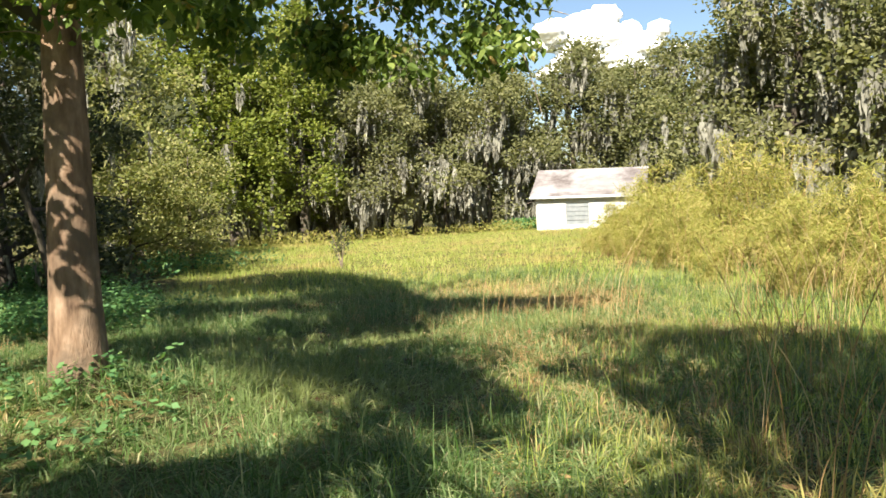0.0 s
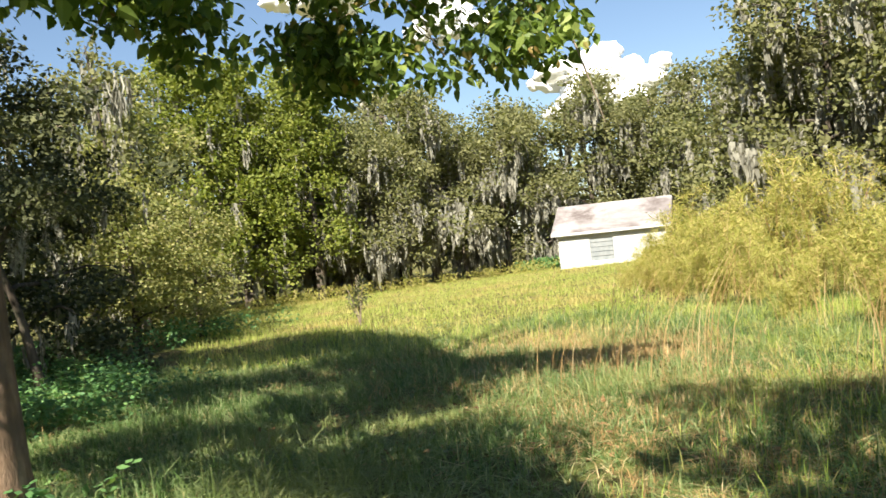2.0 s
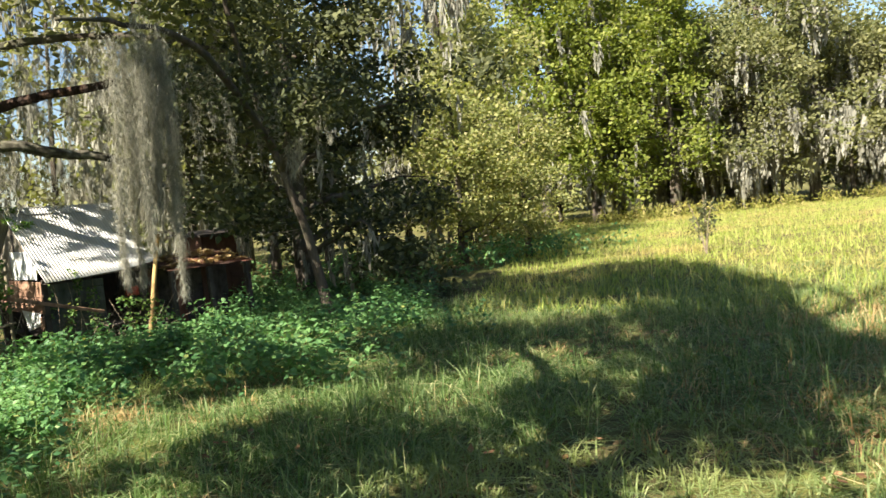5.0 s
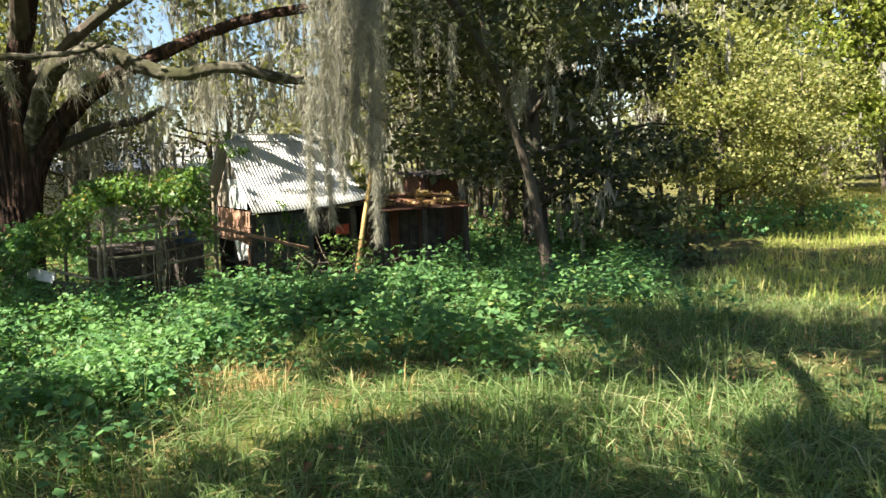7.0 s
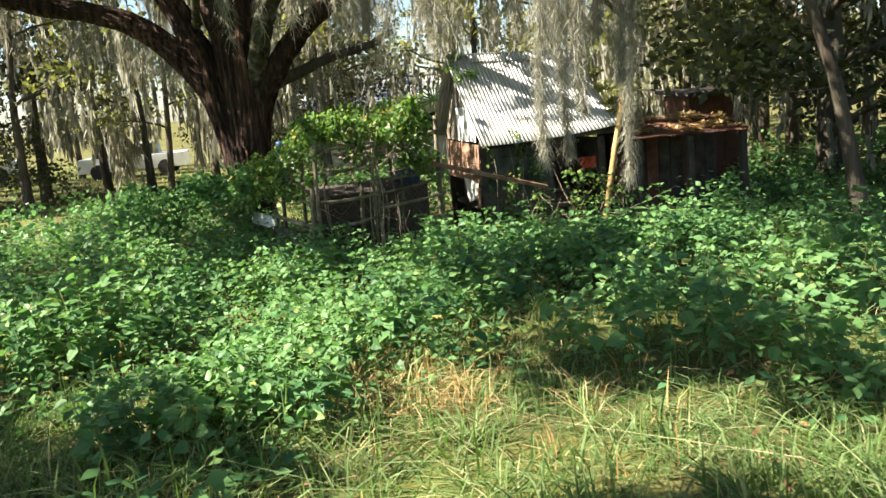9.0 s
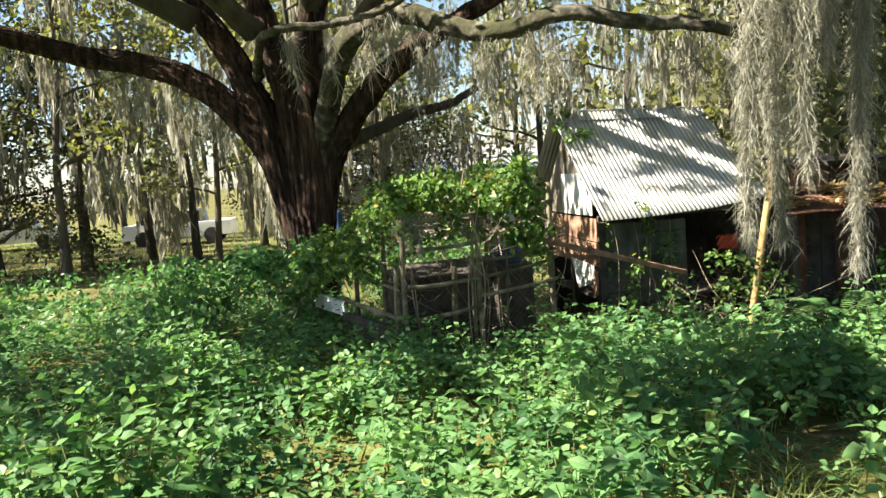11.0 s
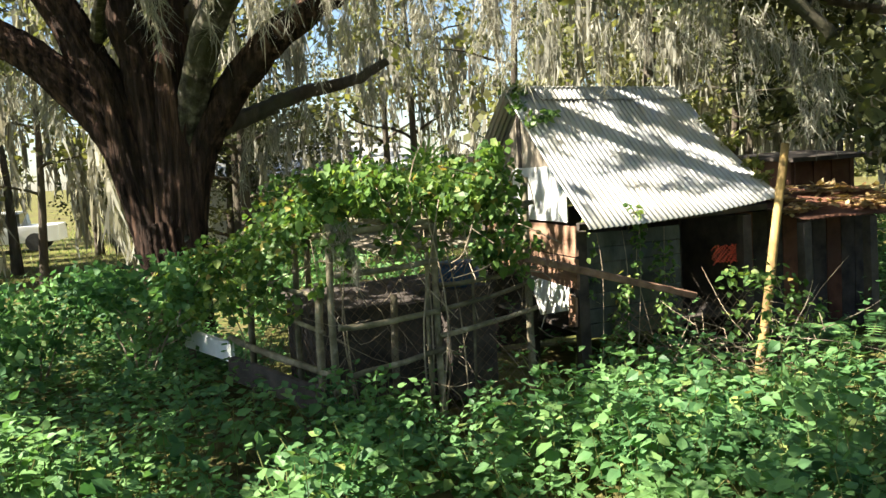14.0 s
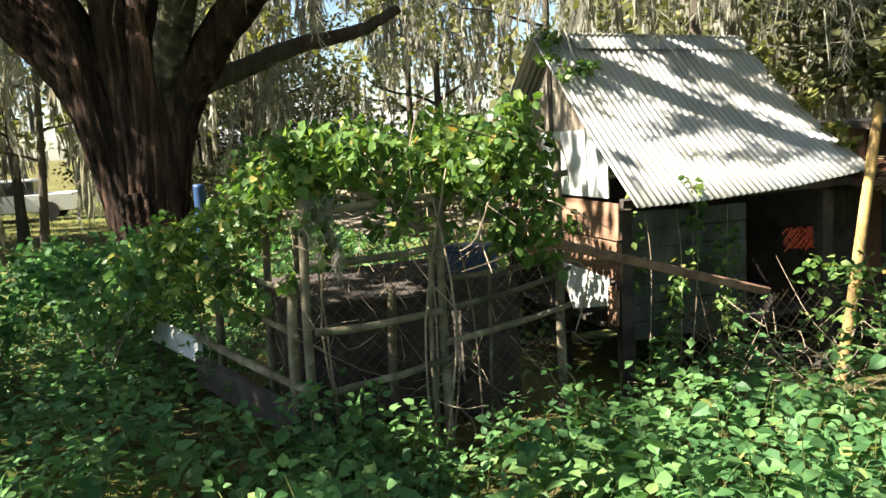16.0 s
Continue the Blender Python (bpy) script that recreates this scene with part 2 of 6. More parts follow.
def make_mesh(name, V, F, mat, smooth=False):
    """A mesh from an array of corners and one of faces of three or four corners."""
    me = bpy.data.meshes.new(name)
    V, F = np.asarray(V, np.float32), np.asarray(F, np.int32)
    k = F.shape[1]
    me.vertices.add(len(V))
    me.vertices.foreach_set("co", V.ravel())
    me.loops.add(F.size)
    me.loops.foreach_set("vertex_index", F.ravel())
    me.polygons.add(len(F))
    me.polygons.foreach_set("loop_start", np.arange(0, F.size, k, dtype=np.int32))
    me.polygons.foreach_set("loop_total", np.full(len(F), k, np.int32))
    me.polygons.foreach_set("use_smooth", np.full(len(F), smooth))
    me.update(calc_edges=True)
    me.materials.append(mat)
    return me


def join(*bits):
    """Several (corners, faces) with the same count of corners a face."""
    Vs, Fs, n = [], [], 0
    for V, F in bits:
        Vs.append(np.asarray(V, float))
        Fs.append(np.asarray(F) + n)
        n += len(V)
    return np.concatenate(Vs), np.concatenate(Fs)


def thing(name, at, label, category, group="", kind=""):
    ob = new(name)
    ob.empty_display_size = 0.2
    ob.location = at
    return tagged(ob, label, category, group, kind)


def part(name, bit, mat, parent, label="", smooth=False, base=(0, 0, 0)):
    """One mesh object under a thing or a part; the corners are given from the world's origin, base is the thing's place."""
    V, F = bit
    ob = new(name, make_mesh(name, np.asarray(V, float) - np.asarray(base, float), F, mat, smooth))
    ob.parent = parent
    if label:
        ob["label"] = label
    if name in ("crown", "moss", "brushwood", "foliage", "woody_growth", "wire_mesh"):
        ob["kind"] = "stuff"
    return ob


def lone(name, bit, mat, label, category, kind="", smooth=False):
    ob = new(name, make_mesh(name, *bit, mat, smooth))
    return tagged(ob, label, category, "", kind)


def smooth_line(pts, n):
    """Points along a soft curve through pts."""
    P = np.asarray(pts, float)
    t = np.linspace(0, len(P) - 1, n)
    i = np.clip(t.astype(int), 0, len(P) - 2)
    u = (t - i)[:, None]
    a, b, c, d = P[np.maximum(i - 1, 0)], P[i], P[i + 1], P[np.minimum(i + 2, len(P) - 1)]
    return 0.5 * (2 * b + (c - a) * u + (2 * a - 5 * b + 4 * c - d) * u ** 2 + (3 * b - a - 3 * c + d) * u ** 3)


def tube(pts, r0, r1, sides=8, n=None, rough=0.0, flare=0.0, seed=1, wander=0.0, ridges=0):
    """A tapered, slightly uneven round limb through pts."""
    rng = np.random.default_rng(seed)
    n = n or max(4, 3 * len(pts))
    P = smooth_line(pts, n)
    if wander:
        w = np.cumsum(rng.normal(0, wander, P.shape), 0)
        P = P + w - np.linspace(0, 1, n)[:, None] * w[-1] * 0.6
    T = np.gradient(P, axis=0)
    T /= np.linalg.norm(T, axis=1)[:, None] + 1e-9
    ref = np.array([0.0, 1.0, 0.0]) if abs(T[:, 2]).mean() > 0.5 else np.array([0.0, 0.0, 1.0])
    A = np.cross(T, ref)
    A /= np.linalg.norm(A, axis=1)[:, None] + 1e-9
    B = np.cross(T, A)
    s = np.linspace(0, 1, n)
    R = r0 + (r1 - r0) * s + flare * np.exp(-s * n / 2.2)
    th = np.linspace(0, 2 * np.pi, sides, endpoint=False)
    k = 1 + rough * rng.normal(0, 1, (n, sides)) * 0.6
    if ridges:
        ph = np.cumsum(rng.normal(0, 0.16, n))[:, None]
        k = k + rough * 1.6 * np.sin(ridges * th[None] + ph) + rough * np.sin((ridges * 2 + 1) * th[None] - 1.7 * ph)
    V = P[:, None] + (R[:, None] * k)[..., None] * (A[:, None] * np.cos(th)[None, :, None] + B[:, None] * np.sin(th)[None, :, None])
    V = V.reshape(-1, 3)
    i, j = np.meshgrid(np.arange(n - 1), np.arange(sides), indexing="ij")
    a, b = i * sides + j, i * sides + (j + 1) % sides
    F = np.stack([a, b, b + sides, a + sides], -1).reshape(-1, 4)
    c0, c1 = len(V), len(V) + 1
    V = np.concatenate([V, P[:1], P[-1:]])
    half = np.arange(0, sides - 1, 2)
    end0 = np.stack([np.full(len(half), c0), (half + 2) % sides, half + 1, half], -1)
    o = (n - 1) * sides
    end1 = np.stack([np.full(len(half), c1), o + half, o + half + 1, o + (half + 2) % sides], -1)
    return V, np.concatenate([F, end0, end1])


def box(c, s, rz=0.0, rx=0.0, ry=0.0, worn=0.0, seed=1):
    """A board or block with its centre at c; worn moves its corners a little."""
    rng = np.random.default_rng(seed)
    h = np.array(s, float) / 2
    b = min(0.006, h.min() * 0.4)
    V = []
    for z in (-1, 1):
        for x, y in ((-1, -1), (1, -1), (1, 1), (-1, 1)):
            V.append((x * (h[0] - b), y * (h[1] - b), z * h[2]))
    for z in (-1, 1):
        for x, y in ((-1, -1), (1, -1), (1, 1), (-1, 1)):
            V.append((x * h[0], y * h[1], z * (h[2] - b)))
    V = np.array(V) + rng.normal(0, worn, (16, 3))
    F = [(3, 2, 1, 0), (4, 5, 6, 7)]
    for i in range(4):
        j = (i + 1) % 4
        F += [(8 + i, 8 + j, 12 + j, 12 + i), (i, j, 8 + j, 8 + i), (12 + i, 12 + j, 4 + j, 4 + i)]
    R = np.array(Euler((radians(rx), radians(ry), radians(rz))).to_matrix())
    return V @ R.T + np.asarray(c, float), np.array(F)


def beam(a, b, w, h, worn=0.0, seed=1):
    """A board from a to b, w wide (level) and h high."""
    a, b = np.asarray(a, float), np.asarray(b, float)
    d = b - a
    L = np.linalg.norm(d)
    rz = math.degrees(math.atan2(d[1], d[0]))
    ry = -math.degrees(math.asin(d[2] / L))
    return box((a + b) / 2, (L, w, h), rz, 0, ry, worn, seed)


def unit(v):
    return v / (np.linalg.norm(v, axis=-1, keepdims=True) + 1e-9)


def leaves(P, size, rng, wide=0.5, droop=0.0, level=0.0, fold=0.15, spread=0.35):
    """Folded pointed leaves, two triangles each, at the points P."""
    n = len(P)
    d = rng.normal(0, 1, (n, 3))
    d[:, 2] = d[:, 2] * (1 - level) - droop
    d = unit(d)
    up = rng.normal(0, 1, (n, 3)) * (1 - level)
    up[:, 2] += level * 2
    side = unit(np.cross(d, up))
    nor = np.cross(side, d)
    L = (size * rng.uniform(1 - spread, 1 + spread, n))[:, None]
    W = L * wide * 0.5
    base, tip = P, P + d * L
    mid = P + d * L * 0.42 - nor * L * fold
    V = np.stack([base, mid + side * W + nor * L * fold, tip, mid - side * W + nor * L * fold], 1)
    k = np.arange(n)[:, None] * 4
    return V.reshape(-1, 3), np.concatenate([k + [0, 1, 2], k + [0, 2, 3]], 1).reshape(-1, 3)


def broad_leaves(P, size, rng, droop=0.3, level=0.6, wide=0.75, way=None):
    """Larger leaves of four triangles, with a point and a bend."""
    n = len(P)
    d = rng.normal(0, 1, (n, 3))
    d[:, 2] = d[:, 2] * 0.35 - droop
    if way is not None:
        d = np.array(way, float)
    d = unit(d)
    up = rng.normal(0, 1, (n, 3)) * (1 - level)
    up[:, 2] += 1.2
    side = unit(np.cross(d, up))
    nor = np.cross(side, d)
    L = (size * rng.uniform(0.55, 1.3, n))[:, None]
    W = L * wide * 0.5
    b, m1, m2 = P, P + d * L * 0.3 - nor * L * 0.04, P + d * L * 0.65 - nor * L * 0.06
    t = P + d * L - nor * L * 0.16
    V = np.stack([b, m1 + side * W + nor * L * 0.08, m2 + side * W * 0.72 + nor * L * 0.04, t, m2 - side * W * 0.72 + nor * L * 0.04, m1 - side * W + nor * L * 0.08, (m1 + m2) / 2], 1)
    k = np.arange(n)[:, None] * 7
    return V.reshape(-1, 3), np.concatenate([k + f for f in ([0, 1, 6], [1, 2, 6], [2, 3, 6], [3, 4, 6], [4, 5, 6], [5, 0, 6])], 1).reshape(-1, 3)


def tufts(T, per, radius, rng):
    """Points round each tuft's centre and the angle at which each leans outwards."""
    n = len(T) * per
    a = rng.uniform(0, 2 * np.pi, n)
    r = radius * np.sqrt(rng.random(n))
    P = np.repeat(T, per, 0)
    P[:, 0] += np.cos(a) * r
    P[:, 1] += np.sin(a) * r
    main = np.repeat(rng.uniform(0, 2 * np.pi, len(T)), per)
    return P, np.where(rng.random(n) < 0.55, a, main + rng.normal(0, 0.5, n))


def blades(P, height, width, rng, lean=0.35, seg=2, push=(0, 0), ang=None):
    """Grass blades: tapered strips that bend over."""
    n = len(P)
    a = rng.uniform(0, 2 * np.pi, n) if ang is None else ang
    H = (height * rng.uniform(0.45, 1.25, n))[:, None]
    ln = np.abs(rng.normal(0, lean, n))[:, None]
    d = np.stack([np.cos(a), np.sin(a), np.zeros(n)], 1) * ln + np.array([*push, 0])
    b = rng.uniform(0, 2 * np.pi, n)
    s = np.stack([np.cos(b), np.sin(b), np.zeros(n)], 1) * (width * rng.uniform(0.6, 1.3, n))[:, None] * 0.5
    up = np.array([0, 0, 1.0])
    rows = []
    for i in range(seg):
        u = i / seg
        c = P + up * H * (u - 0.3 * u * u * np.minimum(ln, 1.4)) + d * H * u * u
        rows += [c - s * (1 - 0.55 * u), c + s * (1 - 0.55 * u)]
    rows.append(P + up * H * (1 - 0.5 * np.minimum(ln, 1.5)) + d * H)
    V = np.stack(rows, 1)
    m = 2 * seg + 1
    k = np.arange(n)[:, None] * m
    tri = []
    for i in range(seg - 1):
        j = 2 * i
        tri += [[j, j + 1, j + 3], [j, j + 3, j + 2]]
    tri.append([2 * seg - 2, 2 * seg - 1, 2 * seg])
    return V.reshape(-1, 3), np.concatenate([k + f for f in tri], 1).reshape(-1, 3)


def moss(P, length, width, rng, per=10, spread=0.18, seg=3):
    """Hanging moss: at each point a tuft of thin wavering strands that taper downwards."""
    n = len(P) * per
    top = np.repeat(P, per, 0) + rng.normal(0, 1, (n, 3)) * [spread, spread, spread * 0.4]
    Lc = np.repeat(length * rng.uniform(0.45, 1.4, len(P)), per)
    L = (Lc * rng.uniform(0.3, 1.1, n))[:, None]
    b = rng.uniform(0, 2 * np.pi, n)
    s = np.stack([np.cos(b), np.sin(b), np.zeros(n)], 1) * (width * rng.uniform(0.4, 1.4, n))[:, None] * 0.5
    rows = []
    off = np.zeros((n, 3))
    for i in range(seg):
        u = i / seg
        w = (0.55 + 0.45 * math.sin(math.pi * min(1, u + 0.3)))
        c = top - np.array([0, 0, 1.0]) * L * u + off
        rows += [c - s * w, c + s * w]
        off = off + rng.normal(0, 1, (n, 3)) * [0.05, 0.05, 0] * np.minimum(L, 1.2)
    rows.append(top - np.array([0, 0, 1.0]) * L + off)
    V = np.stack(rows, 1)
    m = 2 * seg + 1
    k = np.arange(n)[:, None] * m
    tri = []
    for i in range(seg - 1):
        j = 2 * i
        tri += [[j, j + 1, j + 3], [j, j + 3, j + 2]]
    tri.append([2 * seg - 2, 2 * seg - 1, 2 * seg])
    return V.reshape(-1, 3), np.concatenate([k + f for f in tri], 1).reshape(-1, 3)


def lacy_moss(P, length, rng, per=90, spread=0.06, strand=0.2, width=0.007, curl=1.0):
    """Thick moss: at each point a wavering core down which many short curled strands hang."""
    n = len(P) * per
    L = np.repeat(length * rng.uniform(0.55, 1.15, len(P)), per)
    u = rng.random(n) ** 0.85
    ph, am = np.repeat(rng.uniform(0, 6.28, len(P)), per), np.repeat(rng.uniform(0.02, 0.07, len(P)), per)
    r = spread * (1.15 - 0.85 * u) * rng.normal(0, 1, n)
    a = rng.uniform(0, 2 * np.pi, n)
    C = np.repeat(P, per, 0)
    C[:, 0] += np.sin(u * 5 + ph) * am + np.cos(a) * r
    C[:, 1] += np.cos(u * 4 + ph) * am + np.sin(a) * r
    C[:, 2] -= u * L
    s = strand * rng.uniform(0.4, 1.4, n)[:, None]
    d1 = rng.normal(0, 0.45 * curl, (n, 3)) - [0, 0, 0.8]
    d2 = d1 + rng.normal(0, 0.55 * curl, (n, 3))
    b = rng.uniform(0, 2 * np.pi, n)
    w = np.stack([np.cos(b), np.sin(b), np.zeros(n)], 1) * width * 0.5
    m = C + d1 * s * 0.5
    V = np.stack([C - w, C + w, m - w, m + w, m + d2 * s * 0.5], 1)
    k = np.arange(n)[:, None] * 5
    return V.reshape(-1, 3), np.concatenate([k + f for f in ([0, 1, 3], [0, 3, 2], [2, 3, 4])], 1).reshape(-1, 3)


def clumps(C, R, count, rng, flat=0.6):
    """Points scattered in uneven clumps round the centres C with the radii R."""
    w = np.asarray(R, float) ** 2
    pick = rng.choice(len(C), count, p=w / w.sum())
    d = unit(rng.normal(0, 1, (count, 3))) * rng.uniform(0.15, 1, (count, 1)) ** 0.55
    return np.asarray(C)[pick] + d * np.asarray(R)[pick, None] * [1, 1, flat]


# ---- ground ----
def spaced(lo, hi, step):
    fine = np.arange(lo, hi + step, step)
    return np.concatenate([[-2500, -1000, -500, -250, -150, lo - 30, lo - 10], fine, [hi + 10, hi + 30, 150, 250, 500, 1000, 2500]])


def build_ground():
    xs, ys = spaced(-70, 45, 0.8), spaced(-25, 100, 0.8)
    X, Y = np.meshgrid(xs, ys, indexing="ij")
    near = (X > -60) & (X < 40) & (Y > -20) & (Y < 95)
    bumps = (np.sin(X * 1.7 + np.sin(Y * 0.9)) * np.sin(Y * 1.3 + 1.1) * 0.03 + RNG.normal(0, 0.012, X.shape)) * near
    V = np.stack([X, Y, g(X, Y) - 0.02 + bumps], -1).reshape(-1, 3)
    n = len(ys)
    i, j = np.meshgrid(np.arange(len(xs) - 1), np.arange(n - 1), indexing="ij")
    a = i * n + j
    F = np.stack([a, a + n, a + n + 1, a + 1], -1).reshape(-1, 4)
    lone("ground", (V, F), M["soil"], "grassy meadow soil sloping gently towards the woods", "ground", "structure", True)


build_ground()

# ---- crown gaps, cut where sun should reach the ground ----
# ground ellipses meant to be sunlit: x, y and two radii
SUN_PATCHES = [(-3.5, 4.9, 0.8, 0.6), (-7.8, 9.5, 0.3, 0.25), (-6.4, 11.5, 0.45, 0.35), (-8.5, 11.1, 0.4, 0.35), (-5.2, 8.7, 0.5, 0.35),
          (-12.4, 7.4, 0.7, 0.45), (-9.6, 8.3, 0.75, 0.45), (-8.4, 9.3, 0.4, 0.4), (-15.0, 10.3, 0.5, 0.5), (-10.0, 6.9, 0.7, 0.5),
          (-9.0, 11.1, 0.5, 0.4), (-9.5, 14.6, 0.6, 0.4), (-7.4, 12.1, 0.5, 0.4), (-10.3, 11.6, 0.5, 0.35), (-13.5, 10.4, 0.55, 0.4),
          (-13.8, 11.8, 0.4, 0.35), (-14.0, 7.2, 0.45, 0.35), (-13.5, 8.2, 0.5, 0.35), (-14.4, 9.4, 0.4, 0.4), (-12.1, 8.3, 0.5, 0.35), (-1.0, 4.4, 0.5, 0.4), (-13.2, 9.3, 0.5, 0.4), (-12.3, 9.1, 0.5, 0.35), (-11.6, 8.7, 0.5, 0.35), (-12.4, 8.1, 0.8, 0.4), (-14.3, 7.0, 0.6, 0.45), (-11.8, 13.0, 0.9, 1.5)]
SUN_LANE = [(-3.8, 10.8), (-2.6, 9.3), (-2.05, 7.7), (-1.2, 6.5), (-0.4, 5.0)]
TAN_SUN = math.tan(radians(SUN_ELEV))


def lands(P):
    """Where the shadow of a leaf falls on the ground."""
    y = P[:, 1] + P[:, 2] / TAN_SUN
    for k in range(2):
        y = P[:, 1] + (P[:, 2] - g(P[:, 0], y) - 0.2) / TAN_SUN
    return P[:, 0], y


def blocks_sun(P):
    """Leaves to leave out so that sun falls on the chosen path and meadow patches."""
    x, y = lands(P)
    hit = np.zeros(len(P), bool)
    for cx, cy, rx, ry in SUN_PATCHES:
        hit |= ((x - cx) / rx) ** 2 + ((y - cy) / ry) ** 2 < 1.45
    for (x0, y0), (x1, y1) in zip(SUN_LANE, SUN_LANE[1:]):
        u = np.clip(((x - x0) * (x1 - x0) + (y - y0) * (y1 - y0)) / ((x1 - x0) ** 2 + (y1 - y0) ** 2), 0, 1)
        hit |= np.hypot(x - x0 - u * (x1 - x0), y - y0 - u * (y1 - y0)) < 0.36
    edge = np.interp(y, [9.0, 9.6, 10.3, 11, 12, 13, 14, 17.7, 19, 21.5, 23.5, 24.5], [-2.9, -3.4, -3.9, -3.5, -3.6, -4.0, -5.0, -6.7, -8.0, -9.8, -12.0, -20.0])
    return hit | ((y > 9.7) & (x > edge) & (x > -13)) | ((y > 24.5) & (x > -13))


# ---- trees ----
def limb_path(rng, h, reach, ang, rise, start=(0, 0)):
    """A limb that leaves a trunk at height h towards ang and rises or sags as it goes."""
    c, s = math.cos(ang), math.sin(ang)
    pts = []
    for u in (0, 0.25, 0.55, 0.8, 1.0):
        r = reach * u
        wob = rng.normal(0, 0.05) * reach * (u > 0)
        pts.append((start[0] + c * r - s * wob, start[1] + s * r + c * wob, h + rise * (u ** 0.8) + rng.normal(0, 0.03) * reach * u))
    return pts


def build_tree(name, label, category, height, r, low, crown_r, leaf, size, count, limbs, moss_tufts, moss_len, bark, seed,
               rise=0.35, group="", clump=0.33, flat=0.6, taper=0.6, moss_w=0.09, droop=0.2, extra_twigs=0, lean=(0, 0), keep=None):
    """A tree at the origin: trunk, limbs, a crown in uneven clumps and moss that hangs from the limbs."""
    rng = np.random.default_rng(seed)
    tree = thing(name, (0, 0, 0), label, category, group)
    lx, ly = lean
    line = [(0, 0, -0.25), (0.02 * height * rng.normal() + lx * 0.2, ly * 0.2, height * 0.3), (lx * 0.6 + 0.02 * height * rng.normal(), ly * 0.6 + 0.02 * height * rng.normal(), height * 0.62), (lx, ly, height * 0.93)]
    part("trunk", tube(line, r, r * 0.2, 10, 14, 0.06, r * 0.5, seed, 0, 4), M[bark], tree, smooth=True)
    core = smooth_line(line, 40)
    C, R, hang = [], [], []
    for k in range(limbs):
        f = (k + rng.uniform(0.1, 0.9)) / limbs
        h = low + (height * 0.9 - low) * f
        reach = crown_r * (1 - (1 - taper) * 0 - taper * f ** 1.4) * rng.uniform(0.7, 1.15)
        ang = k * 2.4 + rng.uniform(-0.5, 0.5)
        at = core[np.argmin(abs(core[:, 2] - h))]
        pts = limb_path(rng, h, reach, ang, rise * reach, at[:2])
        part("limb", tube(pts, r * (0.42 - 0.22 * f), r * 0.06, 6, 9, 0.08, 0, seed + k, 0.01 * reach), M[bark], tree, smooth=True)
        L = smooth_line(pts, 12)
        for q in L[4:]:
            C.append(q + rng.normal(0, 1, 3) * reach * 0.16)
            R.append(crown_r * clump * rng.uniform(0.45, 1.1))
        hang.append(L[3:])
        if f < 0.5:
            hang.append(L[4:])
            hang.append(L[5:])
    C.append(core[-1])
    R.append(crown_r * clump)
    P = clumps(C, R, count, rng, flat)
    P[:, 2] = np.maximum(P[:, 2], 0.15)
    if keep:
        P = P[keep(P)]
    part("crown", leaves(P, size, rng, 0.66, droop, 0.25), M[leaf], tree)
    if extra_twigs:
        tw = []
        for q in P[rng.choice(len(P), extra_twigs)]:
            e = q + rng.normal(0, 0.5, 3) * [1, 1, 0.5]
            tw.append(tube([q, (q + e) / 2 + rng.normal(0, 0.06, 3), e], 0.012, 0.004, 4, 5))
        part("brushwood", join(*tw), M["twig"], tree)
    if moss_tufts:
        H = np.concatenate(hang)
        Q = H[rng.choice(len(H), moss_tufts)] + rng.normal(0, 0.12, (moss_tufts, 3)) * crown_r * [0.5, 0.5, 0.3]
        part("moss", lacy_moss(Q, moss_len * 0.8, rng, 22, 0.05 + 0.02 * moss_len, moss_len * 0.3, moss_w * 0.8, 0.25), M["moss"], tree, "grey hanging moss")
    return tree


def place(ob, x, y, turn=0.0, s=1.0):
    ob.location, ob.rotation_euler, ob.scale = (x, y, float(g(x, y))), (0, 0, radians(turn)), (s, s, s)


def plant_trees(first, spots):
    """The first tree stands on the first spot, copies on the others: x, y, turn, scale."""
    x, y, a, s = spots[0]
    place(first, x, y, a, s)
    for x, y, a, s in spots[1:]:
        first.scale = (s, s, s)
        copy_thing(first, pose(x, y, float(g(x, y)), 0, 0, a))
    first.scale = (spots[0][3],) * 3


MOSSY = "tall oak hung with pale grey moss at the meadow edge"
oak_a = build_tree("oak_tree", MOSSY, "tree", 15, 0.32, 2.2, 6.5, "oak_leaf", 0.28, 14000, 13, 250, 2.6, "bark", 11, 0.2, "meadow edge oaks", 0.30, moss_w=0.24)
plant_trees(oak_a, [(-21.5, 62, 20, 1.0), (-11, 74, 200, 1.1), (-1, 76, 310, 1.05), (19, 60, 120, 1.05), (-36, 62, 75, 1.1), (12, 48, 260, 0.85), (-28, 70, 250, 1.2), (3.6, 41, 300, 0.85)])
oak_b = build_tree("oak_tree", MOSSY, "tree", 13, 0.28, 1.6, 6.0, "oak_leaf", 0.28, 14000, 12, 260, 2.9, "bark", 23, 0.14, "meadow edge oaks", 0.32, moss_w=0.24)
plant_trees(oak_b, [(-17.0, 66, 0, 1.0), (-24.5, 58, 140, 0.95), (-5.5, 72, 80, 1.05), (6.5, 64, 190, 1.1), (16, 40, 30, 0.9), (24, 52, 220, 1.1), (-43, 52, 300, 1.1), (9, 80, 20, 1.2), (-20, 78, 20, 1.25), (2.0, 46, 100, 0.8), (7.5, 37.5, 40, 0.95), (11.5, 31, 160, 0.9)])
cyp = build_tree("cypress_tree", "tall bright green cypress with moss below", "tree", 18, 0.34, 2.6, 4.0, "cypress_leaf", 0.28, 13000, 30, 60, 2.2, "bark", 31, -0.05, "bright green cypresses", 0.34, 0.75, 0.72, 0.16, 0.1)
